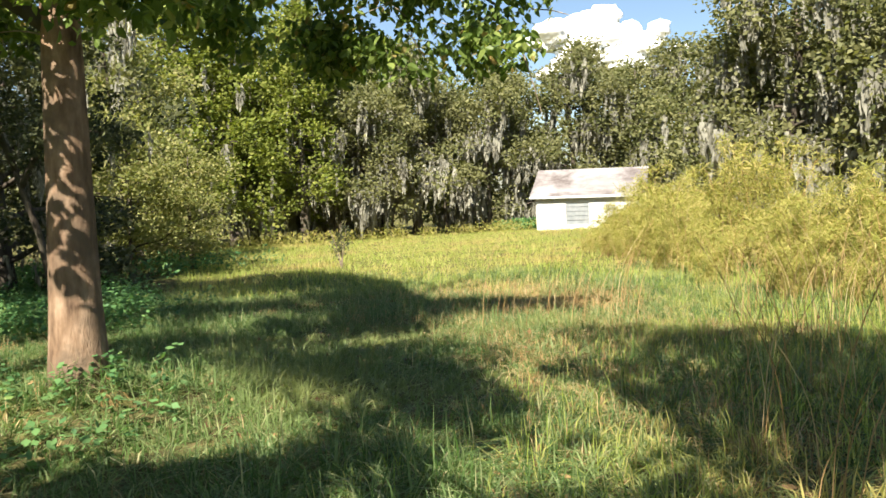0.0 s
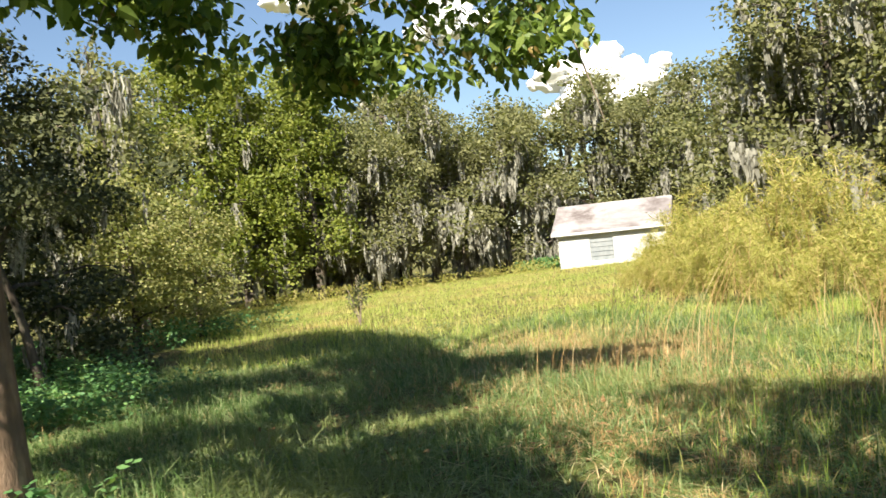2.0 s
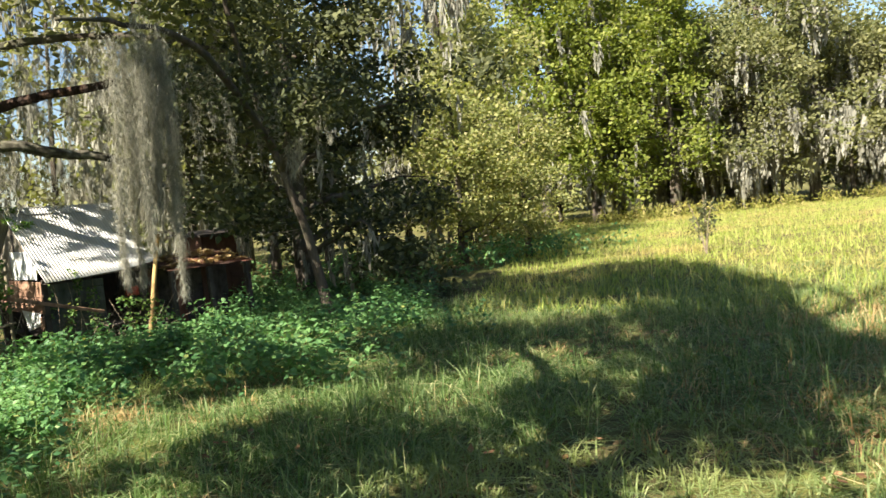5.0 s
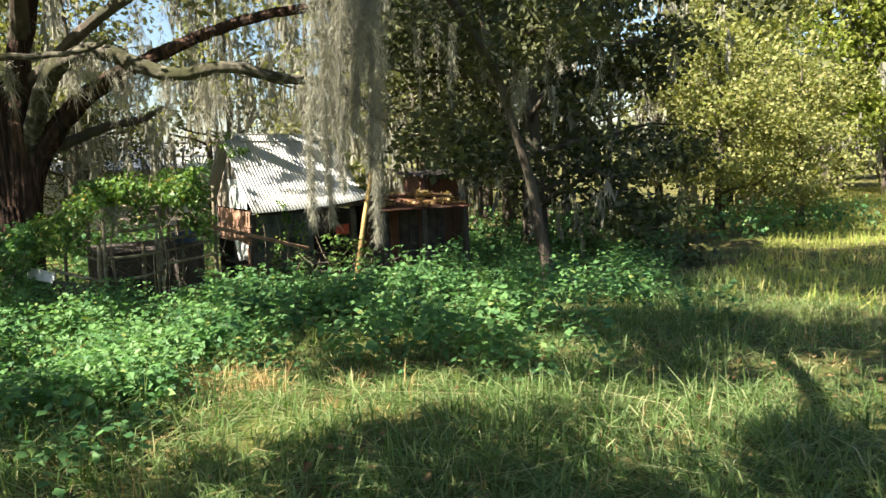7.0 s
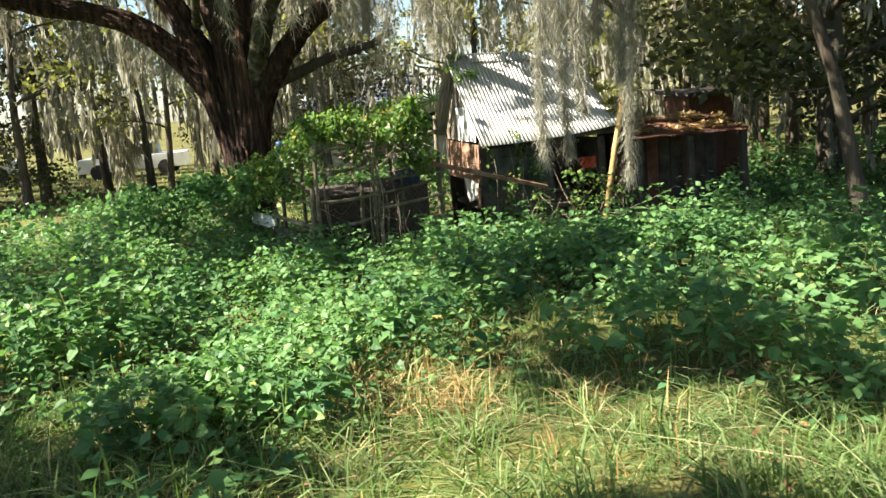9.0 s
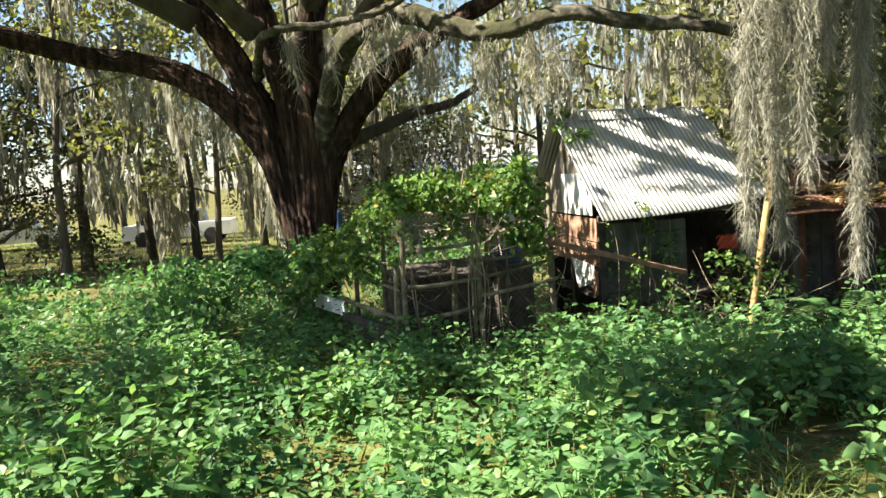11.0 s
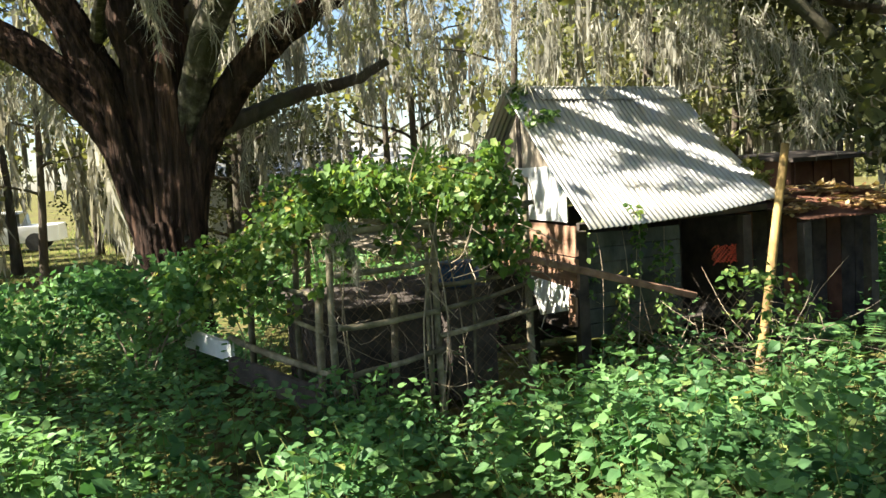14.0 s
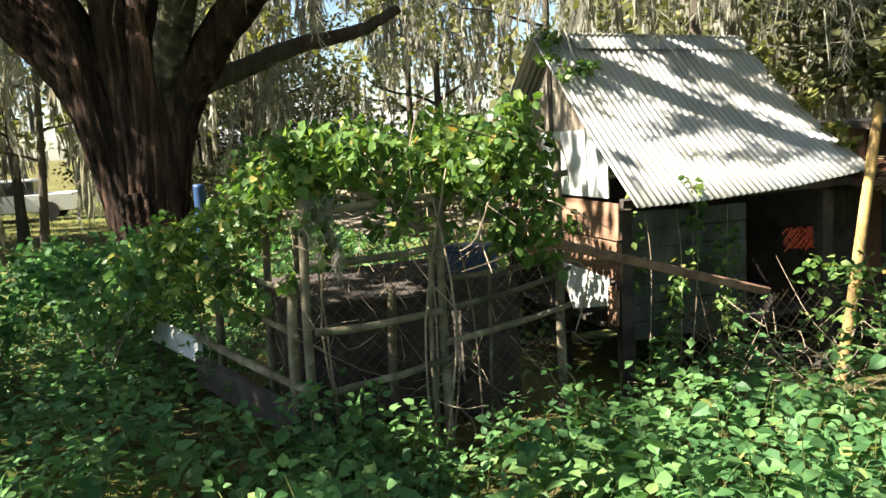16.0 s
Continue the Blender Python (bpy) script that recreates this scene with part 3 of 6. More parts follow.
plant_trees(cyp, [(-31.0, 51, 0, 1.0), (-27.0, 53.5, 130, 0.92), (-34.0, 49.5, 250, 1.08), (-29.5, 58, 60, 1.1)])
yel = build_tree("yellowing_tree", "slender tree with yellowing olive leaves", "tree", 12, 0.2, 1.0, 3.4, "yellow_leaf", 0.19, 9500, 13, 40, 1.2, "bark", 41, 0.35, "yellowing trees", 0.33)
plant_trees(yel, [(-25.6, 33.4, 0, 1.0), (-29.5, 37.5, 140, 1.1)])
low_b = build_tree("yellowing_tree", "low bushy tree with sunlit yellow-green leaves", "tree", 4.6, 0.1, 0.4, 2.2, "yellow_leaf", 0.11, 8500, 11, 0, 1, "bark", 43, 0.3, "yellowing trees", 0.36)
plant_trees(low_b, [(-19.3, 24.8, 0, 1.2), (-17.5, 25.8, 200, 0.95), (-22.2, 28.0, 90, 1.45)])
dark = build_tree("evergreen_tree", "dense dark evergreen with boughs down to the ground", "tree", 10, 0.22, 0.9, 4.3, "dark_leaf", 0.15, 22000, 20, 45, 1.1, "bark", 51, 0.22, "dark evergreens", 0.26, 0.6, 0.45, 0.06, 0.2, 90)
plant_trees(dark, [(-31.5, 25.0, 220, 1.1), (-34, -1.5, 60, 0.9), (-30.5, -7, 140, 0.9), (-33.0, 10.0, 330, 0.7)])


def leaves_sun_for_neighbour(P):
    """The side of the big evergreen that lets the sun reach the yellowing tree behind it."""
    x, y, z = P[:, 0] - 17.4, P[:, 1] + 17.3, P[:, 2] - 0.7
    low = z - (25.0 - y) * TAN_SUN
    return ~((x < -15.4) & (x > -21.0) & (low > 0.2) & (low < 4.6))


big_dark = build_tree("evergreen_tree", "dense dark evergreen with boughs down to the ground", "tree", 9.5, 0.22, 0.9, 3.6, "dark_leaf", 0.15, 34000, 22, 45, 1.1, "bark", 51, 0.22, "dark evergreens", 0.26, 0.6, 0.45, 0.06, 0.2, 90, keep=leaves_sun_for_neighbour)
place(big_dark, -17.4, 17.3)

# thin moss-hung trees behind the huts
thin_a = build_tree("slender_tree", "slender dark trunk hung with long grey moss", "tree", 12, 0.15, 2.6, 3.0, "oak_leaf", 0.22, 1500, 10, 62, 2.3, "bark", 61, 0.3, "moss-hung woods", 0.3, moss_w=0.085, lean=(0.5, 0.2))
thin_b = build_tree("slender_tree", "slender dark trunk hung with long grey moss", "tree", 11, 0.11, 2.2, 2.6, "oak_leaf", 0.22, 1400, 9, 64, 2.5, "bark", 67, 0.25, "moss-hung woods", 0.3, moss_w=0.085, lean=(-0.4, 0.6))
rngw = np.random.default_rng(5)
spots = []
while len(spots) < 44:
    x, y = rngw.uniform(-50, -21.5), rngw.uniform(-9, 33)
    if x > -24 and 4 < y < 9.5 or (x > -30 and y < 4 and rngw.random() < 0.6):
        continue
    if abs(y - (7.5 - 0.19 * (x + 8.6))) < 1.7 and rngw.random() < 0.8:
        continue
    if all((x - a) ** 2 + (y - b) ** 2 > 5.0 for a, b, *_ in spots):
        spots.append((x, y, rngw.uniform(0, 360), rngw.uniform(0.75, 1.15)))
spots += [(-22.6, 16.2, 30, 0.9), (-24.6, 18.6, 130, 1.0), (-21.6, 19.4, 210, 0.8), (-26.5, 21.5, 300, 1.0), (-22.9, 22.4, 10, 0.8), (-20.9, 16.4, 250, 0.7), (-33.5, 55.5, 10, 1.1), (-30, 55, 80, 1.1), (-26.0, 56.5, 150, 1.1), (-23, 60, 220, 1.0), (-35.5, 53, 300, 1.1), (-28, 57, 20, 1.05), (-19.5, 63, 40, 1.0), (-31.8, 54, 170, 1.2)]
plant_trees(thin_a, spots[::2])
plant_trees(thin_b, spots[1::2])


# ---- the tree beside the path ----
def build_path_tree():
    rng = np.random.default_rng(3)
    bx, by = -5.07, 5.75
    base = (bx, by, float(g(bx, by)))
    tree = thing("broadleaf_tree", base, "stout pale-barked tree dappled by leaf shadows in a weedy meadow", "tree")
    z0 = base[2]
    part("trunk", tube([(bx, by, z0 - 0.2), (bx + 0.01, by, z0 + 1.2), (bx + 0.05, by - 0.02, z0 + 3.0), (bx + 0.1, by, 6), (bx - 0.1, by + 0.2, 10), (bx, by, 14)], 0.225, 0.05, 20, 40, 0.012, 0.10, 3, 0, 5), M["smooth_bark"], tree, smooth=True, base=base)
    C, R = [], []
    lim = [((bx, by, 3.1), (-4.3, 7.0, 4.1), (-3.4, 8.4, 4.4), (-2.3, 9.6, 3.6)),
           ((bx, by, 2.9), (-5.6, 4.6, 3.6), (-6.2, 3.0, 4.0), (-6.6, 1.4, 3.9)),
                      ((bx, by, 3.2), (-4.0, 4.4, 3.9), (-3.0, 3.2, 4.3), (-2.0, 2.0, 4.5)),
           ((bx, by, 3.4), (-6.6, 6.6, 4.4), (-8.2, 7.2, 4.9), (-9.6, 7.6, 5.0)),
           ((bx, by, 4.6), (-3.4, 6.2, 5.8), (-1.8, 6.8, 6.6), (-0.6, 7.4, 7.0)),
           ((bx, by, 5.4), (-6.0, 7.6, 7.2), (-6.6, 9.4, 8.4), (-7.0, 10.6, 9.0)),
           ((bx, by, 8.0), (-3.8, 7.0, 10.0), (-3.0, 8.0, 11.5), (-2.4, 8.6, 12.5)),
           ((bx, by, 9.0), (-6.2, 5.0, 11.0), (-7.2, 4.6, 12.5), (-7.8, 4.4, 13.5)),
           ((bx, by, 6.6), (-6.8, 6.4, 8.6), (-8.8, 6.8, 10.0), (-10.6, 7.2, 10.8))]
    for k, L in enumerate(lim):
        part("limb", tube(L, 0.085, 0.015, 8, 14, 0.05, 0, 70 + k, 0.02), M["bark"], tree, smooth=True, base=base)
        Q = smooth_line(L, 12)
        for q in Q[3:]:
            C.append(q + rng.normal(0, 0.35, 3))
            R.append(rng.uniform(0.5, 0.95))
    # boxes from 4 m up are out of view, added for their shade
    for lo, hi, n in (((-7.8, 3.6, 2.95), (-4.0, 6.4, 4.4), 30), ((-5.5, 3.0, 4.0), (-4.45, 5.0, 6.4), 23), ((-4.3, 8.4, 2.95), (-1.7, 9.7, 4.4), 46), ((-7.2, 3.4, 4.6), (-3.4, 5.6, 6.0), 10), ((-5.1, 6.0, 3.0), (-3.9, 7.6, 4.0), 18), ((-5.4, 3.9, 2.85), (-3.4, 5.5, 3.7), 24)):
        for q in rng.uniform(lo, hi, (n, 3)):
            C.append(q)
            R.append(rng.uniform(0.35, 0.62))
    # unseen clumps away from the limbs, added to shade the weeds
    for q in rng.uniform((-12.0, -0.6, 5.2), (-6.8, 3.0, 7.0), (6, 3)):
        C.append(q)
        R.append(rng.uniform(0.3, 0.5))
    C, R = np.array(C), np.array(R)
    low = C[:, 2] < 6.0
    thin_rng = np.random.default_rng(4)

    def over_trunk(P):
        """Leaves whose shadow would fall on the trunk; the added spray replaces them."""
        rise = P[:, 2] - 0.93 * (5.75 - P[:, 1])
        return (abs(P[:, 0] + 5.07) < 0.42) & (P[:, 1] < 5.6) & (rise > 0.5) & (rise < 3.7)
    P = clumps(C[low], R[low] * 0.9, 30000, rng, 0.6)
    P = P[~((abs(P[:, 0] + 5.07) < 0.42) & (P[:, 1] < 5.6) & (P[:, 2] - 0.93 * (5.75 - P[:, 1]) < 0.8 + 0.3 * (P[:, 0] + 5.07)))]
    P = P[(P[:, 2] > 2.55) & (np.hypot(P[:, 0] + 5.07, P[:, 1] - 5.75) > 0.3)]
    P = P[~over_trunk(P)]
    x, y = lands(P)
    P = P[~((np.hypot((x + 3.5) / 0.8, (y - 4.9) / 0.6) < 1) | ((y > 13.4) & (x > -5.0)))]
    # sprays added up-sun of the trunk, placed by the dapples they throw on it
    n = 520
    dx = thin_rng.uniform(-0.36, 0.36, n)
    rise = 0.72 - 0.62 * dx + thin_rng.uniform(0, 2.5, n)
    z = np.maximum(thin_rng.uniform(3.05, 3.9, n), rise + 0.4)
    spray = np.stack([bx + dx, by - (z - rise) / TAN_SUN, z], 1)
    part("crown", join(broad_leaves(P, 0.115, rng, 0.9, 0.1, 0.62), broad_leaves(spray, 0.15, rng, 0.3, 0.5, 0.62)), M["crown_leaf"], tree, base=base)
    for q in rng.uniform((-13.0, 3.0, 6.6), (-3.2, 9.0, 15.0), (80, 3)):
        C = np.concatenate([C, [q]])
        R, low = np.append(R, rng.uniform(0.8, 1.5)), np.append(low, False)
    # more unseen clumps, put here to darken the ground left of the trunk
    for q in rng.uniform((-9.8, 0.6, 6.2), (-7.4, 4.0, 8.6), (4, 3)):
        C = np.concatenate([C, [q]])
        R, low = np.append(R, rng.uniform(0.6, 1.0)), np.append(low, False)
    P = clumps(C[~low], R[~low] * 1.2, 19000, rng, 0.7)
    P = np.concatenate([P, clumps([(bx, by, 14), (bx + 0.5, by + 1, 12)], [2.0, 2.2], 1200, rng)])
    P = P[~over_trunk(P) & ~blocks_sun(P)]
    part("crown", leaves(P, 0.26, rng, 0.65, 0.3, 0.3), M["crown_leaf"], tree, base=base)
    tw = []
    for q in clumps(C[low], R[low] * 0.7, 120, rng, 0.5):
        e = q + rng.normal(0, 0.35, 3)
        tw.append(tube([q, (q + e) / 2 + rng.normal(0, 0.04, 3), e], 0.009, 0.003, 4, 5))
    part("brushwood", join(*tw), M["twig"], tree, base=base)


build_path_tree()
for k, (x, y, h) in enumerate(((-2.4, -4.6, 11.5), (0.3, -2.8, 11.5), (4.6, -1.5, 10.0))):
    z = float(g(x, y))
    shade = build_tree("broadleaf_tree", "leafy tree that shades the start of the path", "tree", h, 0.2, 3.5, 3.2, "crown_leaf", 0.24, 5000, 10, 0, 1, "bark", 81 + k, 0.4, "path side trees", 0.32,
                       keep=lambda P: ~blocks_sun(P + [x, y, z]))
    place(shade, x, y)


# ---- the great oak ----
def build_great_oak():
    rng = np.random.default_rng(9)
    base = (-19.05, 7.7, float(g(-19.05, 7.7)))
    tree = thing("great_oak", base, "huge old oak with spreading furrowed limbs and hanging moss", "tree")
    z = base[2]
    part("trunk", tube([(-19.05, 7.76, z - 0.2), (-19.07, 7.75, -0.3), (-19.1, 7.74, 0.2), (-19.14, 7.72, 0.6)], 0.33, 0.29, 110, 44, 0.04, 0.22, 5, 0, 21), M["red_bark"], tree, smooth=True, base=base)
    lim = [("limb", 0.165, 0.045, "mossy_bark", [(-19.02, 7.85, 0.3), (-18.95, 8.0, 1.5), (-18.2, 8.36, 2.69), (-17.7, 8.75, 2.96), (-17.3, 9.11, 3.03), (-16.9, 9.47, 2.82), (-16.4, 9.84, 2.62), (-16.0, 10.22, 2.6), (-15.75, 10.46, 2.62), (-15.5, 11.24, 2.46), (-15.2, 11.76, 2.36), (-15.0, 12.2, 2.13), (-14.8, 12.51, 1.79)]),
           ("limb", 0.19, 0.06, "red_bark", [(-19.02, 7.85, 0.3), (-18.92, 8.08, 1.4), (-18.4, 8.64, 2.21), (-17.9, 9.17, 2.63), (-17.5, 9.54, 2.82), (-17.0, 9.99, 3.03), (-16.2, 10.8, 3.3), (-15.0, 12.0, 3.5)]),
           ("limb", 0.12, 0.045, "bark", [(-19.0, 7.95, 1.1), (-18.9, 8.17, 1.49), (-19.0, 8.73, 1.74), (-19.1, 9.32, 1.96), (-19.1, 9.9, 2.09), (-19.1, 10.29, 2.27)]),
           ("limb", 0.23, 0.12, "red_bark", [(-19.1, 7.66, 0.0), (-19.3, 7.30, 1.43), (-19.5, 6.78, 2.21), (-19.8, 6.3, 2.6), (-20.0, 5.6, 2.9), (-20.0, 4.6, 3.1), (-19.6, 3.0, 3.6)]),
           ("limb", 0.24, 0.12, "red_bark", [(-19.12, 7.7, 0.0), (-19.3, 7.31, 1.77), (-19.6, 6.94, 2.69), (-19.9, 6.45, 3.63), (-20.0, 5.9, 4.6), (-20.2, 5.0, 6.0)]),
           ("limb", 0.25, 0.10, "red_bark", [(-19.1, 7.74, 0.1), (-19.2, 7.65, 1.94), (-19.4, 7.45, 2.78), (-19.7, 7.2, 3.85), (-20.0, 6.99, 4.82), (-20.6, 6.6, 7)]),
           ("limb", 0.24, 0.10, "red_bark", [(-19.05, 7.8, 0.0), (-19.0, 7.89, 1.91), (-19.0, 7.92, 2.9), (-19.0, 8.13, 3.75), (-19.0, 8.29, 4.86), (-18.8, 8.6, 7)]),
           ("limb", 0.06, 0.03, "mossy_bark", [(-19.2, 7.2, 2.6), (-17.5, 7.42, 2.87), (-17.3, 8.2, 2.93), (-17.0, 8.66, 2.98), (-16.8, 9.03, 3.09)]),
           ("limb", 0.14, 0.05, "bark", [(-19.0, 8.0, 3.4), (-17.4, 8.0, 4.6), (-15.6, 8.2, 5.2), (-13.6, 8.6, 5.3), (-12.0, 9.2, 5.0)]),
           ("limb", 0.14, 0.05, "bark", [(-19.2, 7.2, 3.2), (-17.8, 5.8, 4.4), (-16.2, 4.4, 5.2), (-14.4, 3.2, 5.4), (-12.6, 2.6, 5.2)]),
           ("limb", 0.16, 0.05, "bark", [(-19.4, 6.4, 3.4), (-18.6, 4.0, 4.6), (-17.0, 1.6, 5.2), (-15.2, -0.2, 5.5), (-13.4, -1.2, 5.5)]),
           ("limb", 0.12, 0.04, "bark", [(-19.0, 8.2, 4.4), (-18.2, 10.0, 5.6), (-17.2, 12.0, 6.2), (-16.4, 13.6, 6.4)])]
    lim.append(("limb", 0.11, 0.035, "bark", [(-19.0, 8.0, 2.6), (-18.0, 9.4, 3.9), (-16.8, 11.0, 4.4), (-15.4, 12.5, 4.4), (-14.2, 13.6, 4.0)]))
    C, R, H = [], [], []
    for k, (nm, r0, r1, bark, L) in enumerate(lim):
        part(nm, tube(L, r0, r1, 60 if r0 > 0.2 else 26, 10 * len(L), 0.045, 0.03, 90 + k, 0.006, 15 if r0 > 0.2 else 7), M[bark], tree, smooth=True, base=base)
        Q = smooth_line(L, 30)
        H.append(Q[10:])
        for q in Q[8:]:
            if q[2] > 3.9:
                C.append(q + rng.normal(0, 0.5, 3) + [0, 0, 0.5])
                R.append(rng.uniform(0.5, 1.0))
    for q in rng.uniform((-23, 1, 6.0), (-12.5, 14, 8.5), (26, 3)):
        C.append(q)
        R.append(rng.uniform(0.7, 1.2))
    # clumps above the view, placed for the shade they cast on weeds and trunk
    for lo, hi, n in (((-20.0, -3.0, 4.8), (-12.6, 1.0, 6.6), 34), ((-20.6, 1.0, 5.0), (-17.6, 4.4, 7.2), 24), ((-16.4, 0.9, 5.0), (-12.0, 2.5, 6.0), 36), ((-13.3, 4.2, 5.3), (-10.8, 5.1, 5.9), 9), ((-20.0, 7.5, 5.8), (-12.6, 12.0, 8.0), 34)):
        for q in rng.uniform(lo, hi, (n, 3)):
            C.append(q)
            R.append(rng.uniform(0.7, 1.1))
    C, R = np.array(C), np.array(R)
    s = C[:, 1] + 1.07 * (C[:, 2] + 0.7)
    # clumps dropped to let sun onto the weeds and the tin roof
    open_sky = (C[:, 0] > -16.0) & (s > 9.6) & (s < np.where(C[:, 0] > -13.2, 11.2, 13.2))
    open_sky &= (C[:, 0] > -15.0) | (np.random.default_rng(19).random(len(C)) < 0.7)
    P = clumps(C[~open_sky], R[~open_sky], 20000, rng, 0.6)
    x, y = lands(P)
    P = P[~(blocks_sun(P) & (x > -14.8))]
    part("crown", leaves(P, 0.20, rng, 0.55, 0.1, 0.4), M["oak_leaf"], tree, base=base)
    # unseen canopy without limbs, added to dapple the weeds
    Q = rng.uniform((-14.6, -2.0, 4.9), (-8.4, 6.6, 6.6), (40, 3))
    P = clumps(Q, rng.uniform(0.6, 1.05, len(Q)), 5200, rng, 0.5)
    dense = []
    # ground spots to be shaded, each with clumps hung up-sun of it
    for x, y in ((-15.8, 6.4), (-16.3, 7.5), (-17.4, 6.4), (-15.2, 8.6), (-14.6, 8.6), (-13.3, 7.7), (-12.1, 10.2), (-11.2, 9.6), (-12.3, 11.2), (-11.3, 10.7), (-9.4, 10.1), (-8.2, 10.5), (-8.7, 7.0), (-11.3, 11.4), (-13.9, 6.3), (-9.0, 12.4), (-11.0, 12.6), (-7.3, 7.4), (-6.8, 6.2), (-7.2, 8.6), (-8.2, 6.2), (-12.6, 10.7), (-11.8, 11.0), (-12.7, 11.7), (-11.9, 9.9)):
        for k in range(3):
            z = rng.uniform(5.2, 6.2)
            dense.append((x + rng.normal(0, 0.2), y + rng.normal(0, 0.2) - (z - float(g(x, y)) - 0.3) / TAN_SUN, z))
    P = np.concatenate([P, clumps(dense, rng.uniform(0.35, 0.55, len(dense)), 4700, rng, 0.5)])
    P = P[~blocks_sun(P)]
    part("crown", leaves(P, 0.20, rng, 0.55, 0.1, 0.4), M["oak_leaf"], tree, base=base)
    H = np.concatenate(H)
    Q = H[rng.choice(len(H), 150)]
    part("moss", lacy_moss(Q - [0, 0, 0.06], 0.6, rng, 70, 0.05, 0.2, 0.009), M["moss"], tree, "grey hanging moss", base=base)
    Q = smooth_line(lim[-1][4], 60)[16:]
    Q = Q[rng.choice(len(Q), 46)] + rng.normal(0, 0.25, (46, 3)) * [1, 1, 0.3]
    part("moss", lacy_moss(Q - [0, 0, 0.05], 1.7, rng, 170, 0.06, 0.14, 0.008), M["moss"], tree, "grey hanging moss", base=base)
    Q = smooth_line(lim[0][4], 60)[18:]
    Q = Q[rng.choice(len(Q), 34)] + rng.normal(0, 0.08, (34, 3)) * [1, 1, 0]
    part("moss", lacy_moss(Q - [0, 0, 0.08], 0.85, rng, 150, 0.045, 0.11, 0.006), M["moss"], tree, "grey hanging moss", base=base)


build_great_oak()


def build_curtain_tree():
    """The tree whose bough carries the long moss curtain beside the hut."""
    rng = np.random.default_rng(13)
    base = (-13.3, 14.6, float(g(-13.3, 14.6)))
    tree = thing("slender_tree", base, "leaning dark tree with a bough of long moss curtains", "tree")
    part("trunk", tube([(-13.3, 14.6, base[2] - 0.2), (-13.4, 14.3, 0.8), (-13.6, 13.9, 2.4), (-13.7, 13.4, 4.5), (-14, 13.2, 8)], 0.08, 0.03, 10, 20, 0.05, 0.06, 2, 0, 4), M["bark"], tree, smooth=True, base=base)
    L1 = [(-13.6, 13.9, 2.3), (-12.9, 12.6, 3.3), (-12.2, 11.4, 3.7), (-11.7, 10.5, 3.7), (-11.4, 9.6, 3.6)]
    L2 = [(-13.5, 14.0, 1.9), (-12.6, 13.6, 2.6), (-11.6, 13.4, 2.9), (-10.8, 13.4, 2.8)]
    for k, L in enumerate((L1, L2)):
        part("limb", tube(L, 0.07, 0.02, 8, 16, 0.06, 0, 30 + k, 0.02), M["bark"], tree, smooth=True, base=base)
    Q = np.array([(-11.75, 10.3, 3.6), (-11.8, 10.5, 3.6), (-11.62, 10.6, 3.9), (-11.7, 10.78, 3.6), (-11.85, 10.95, 3.6), (-11.95, 11.15, 3.5), (-11.75, 11.0, 3.8), (-11.8, 10.65, 3.3)])
    part("moss", lacy_moss(Q, 2.9, rng, 3800, 0.085, 0.10, 0.0042), M["moss"], tree, "long grey moss curtain", base=base)
    C = np.concatenate([smooth_line(L2, 12)[3:], rng.uniform((-15.6, 12.4, 2.9), (-12.2, 15.2, 5.6), (26, 3)), [(-13.8, 13.4, 5.5), (-13.9, 13.2, 7), (-13.2, 13, 6.2)]])
    P = clumps(C, rng.uniform(0.4, 0.8, len(C)), 6500, rng, 0.7)
    part("crown", leaves(P, 0.11, rng, 0.5, 0.2, 0.2), M["dark_leaf"], tree, base=base)
    H = C[rng.choice(len(C), 26)] - [0, 0, 0.2]
    part("moss", lacy_moss(H, 0.9, rng, 160, 0.05, 0.11, 0.006), M["moss"], tree, "grey hanging moss", base=base)


build_curtain_tree()


# ---- the tin-roofed hut ----
def roof_point(u, v):
    """u along the eave, v from eave to ridge."""
    u, v = np.broadcast_arrays(np.asarray(u, float), np.asarray(v, float))
    e = np.stack([-15.38 - 0.10 * u, 10.67 + 1.95 * u, 0.455 + 0.02 * u + 0.09 * u ** 3], -1)
    r = np.stack([-16.66 - 0.10 * u, 10.58 + 1.93 * u, 1.675 - 0.05 * u], -1)
    p = e + (r - e) * v[..., None]
    p[..., 2] -= 0.05 * np.sin(np.pi * np.clip(v, 0, 1)) * (0.4 + u)
    return p


def tin_sheet(u0, u1, v0, v1, lift=0.0, point=roof_point, width=1.95, nv=9, pitch=0.052, thick=0.004):
    n = int((u1 - u0) * width / pitch * 8) + 1
    U, W = np.meshgrid(np.linspace(u0, u1, n), np.linspace(v0, v1, nv), indexing="ij")
    P = point(U, W)
    nor = unit(np.cross(point(U + 0.01, W) - P, point(U, W + 0.01) - P))
    P = P + nor * (0.0065 * np.sin(U * width / pitch * 2 * np.pi) + lift)[..., None]
    top, bot = P.reshape(-1, 3), (P - nor * thick).reshape(-1, 3)
    m = n * nv
    i, j = np.meshgrid(np.arange(n - 1), np.arange(nv - 1), indexing="ij")
    a = i * nv + j
    F = np.stack([a, a + nv, a + nv + 1, a + 1], -1).reshape(-1, 4)
    rim = np.concatenate([np.arange(n) * nv, (n - 1) * nv + np.arange(1, nv), np.arange(n - 2, -1, -1) * nv + nv - 1, np.arange(nv - 2, 0, -1)])
    nx = np.roll(rim, -1)
    E = np.stack([rim, nx, nx + m, rim + m], -1)
    return np.concatenate([top, bot]), np.concatenate([F, F[:, ::-1] + m, E[:, ::-1]])


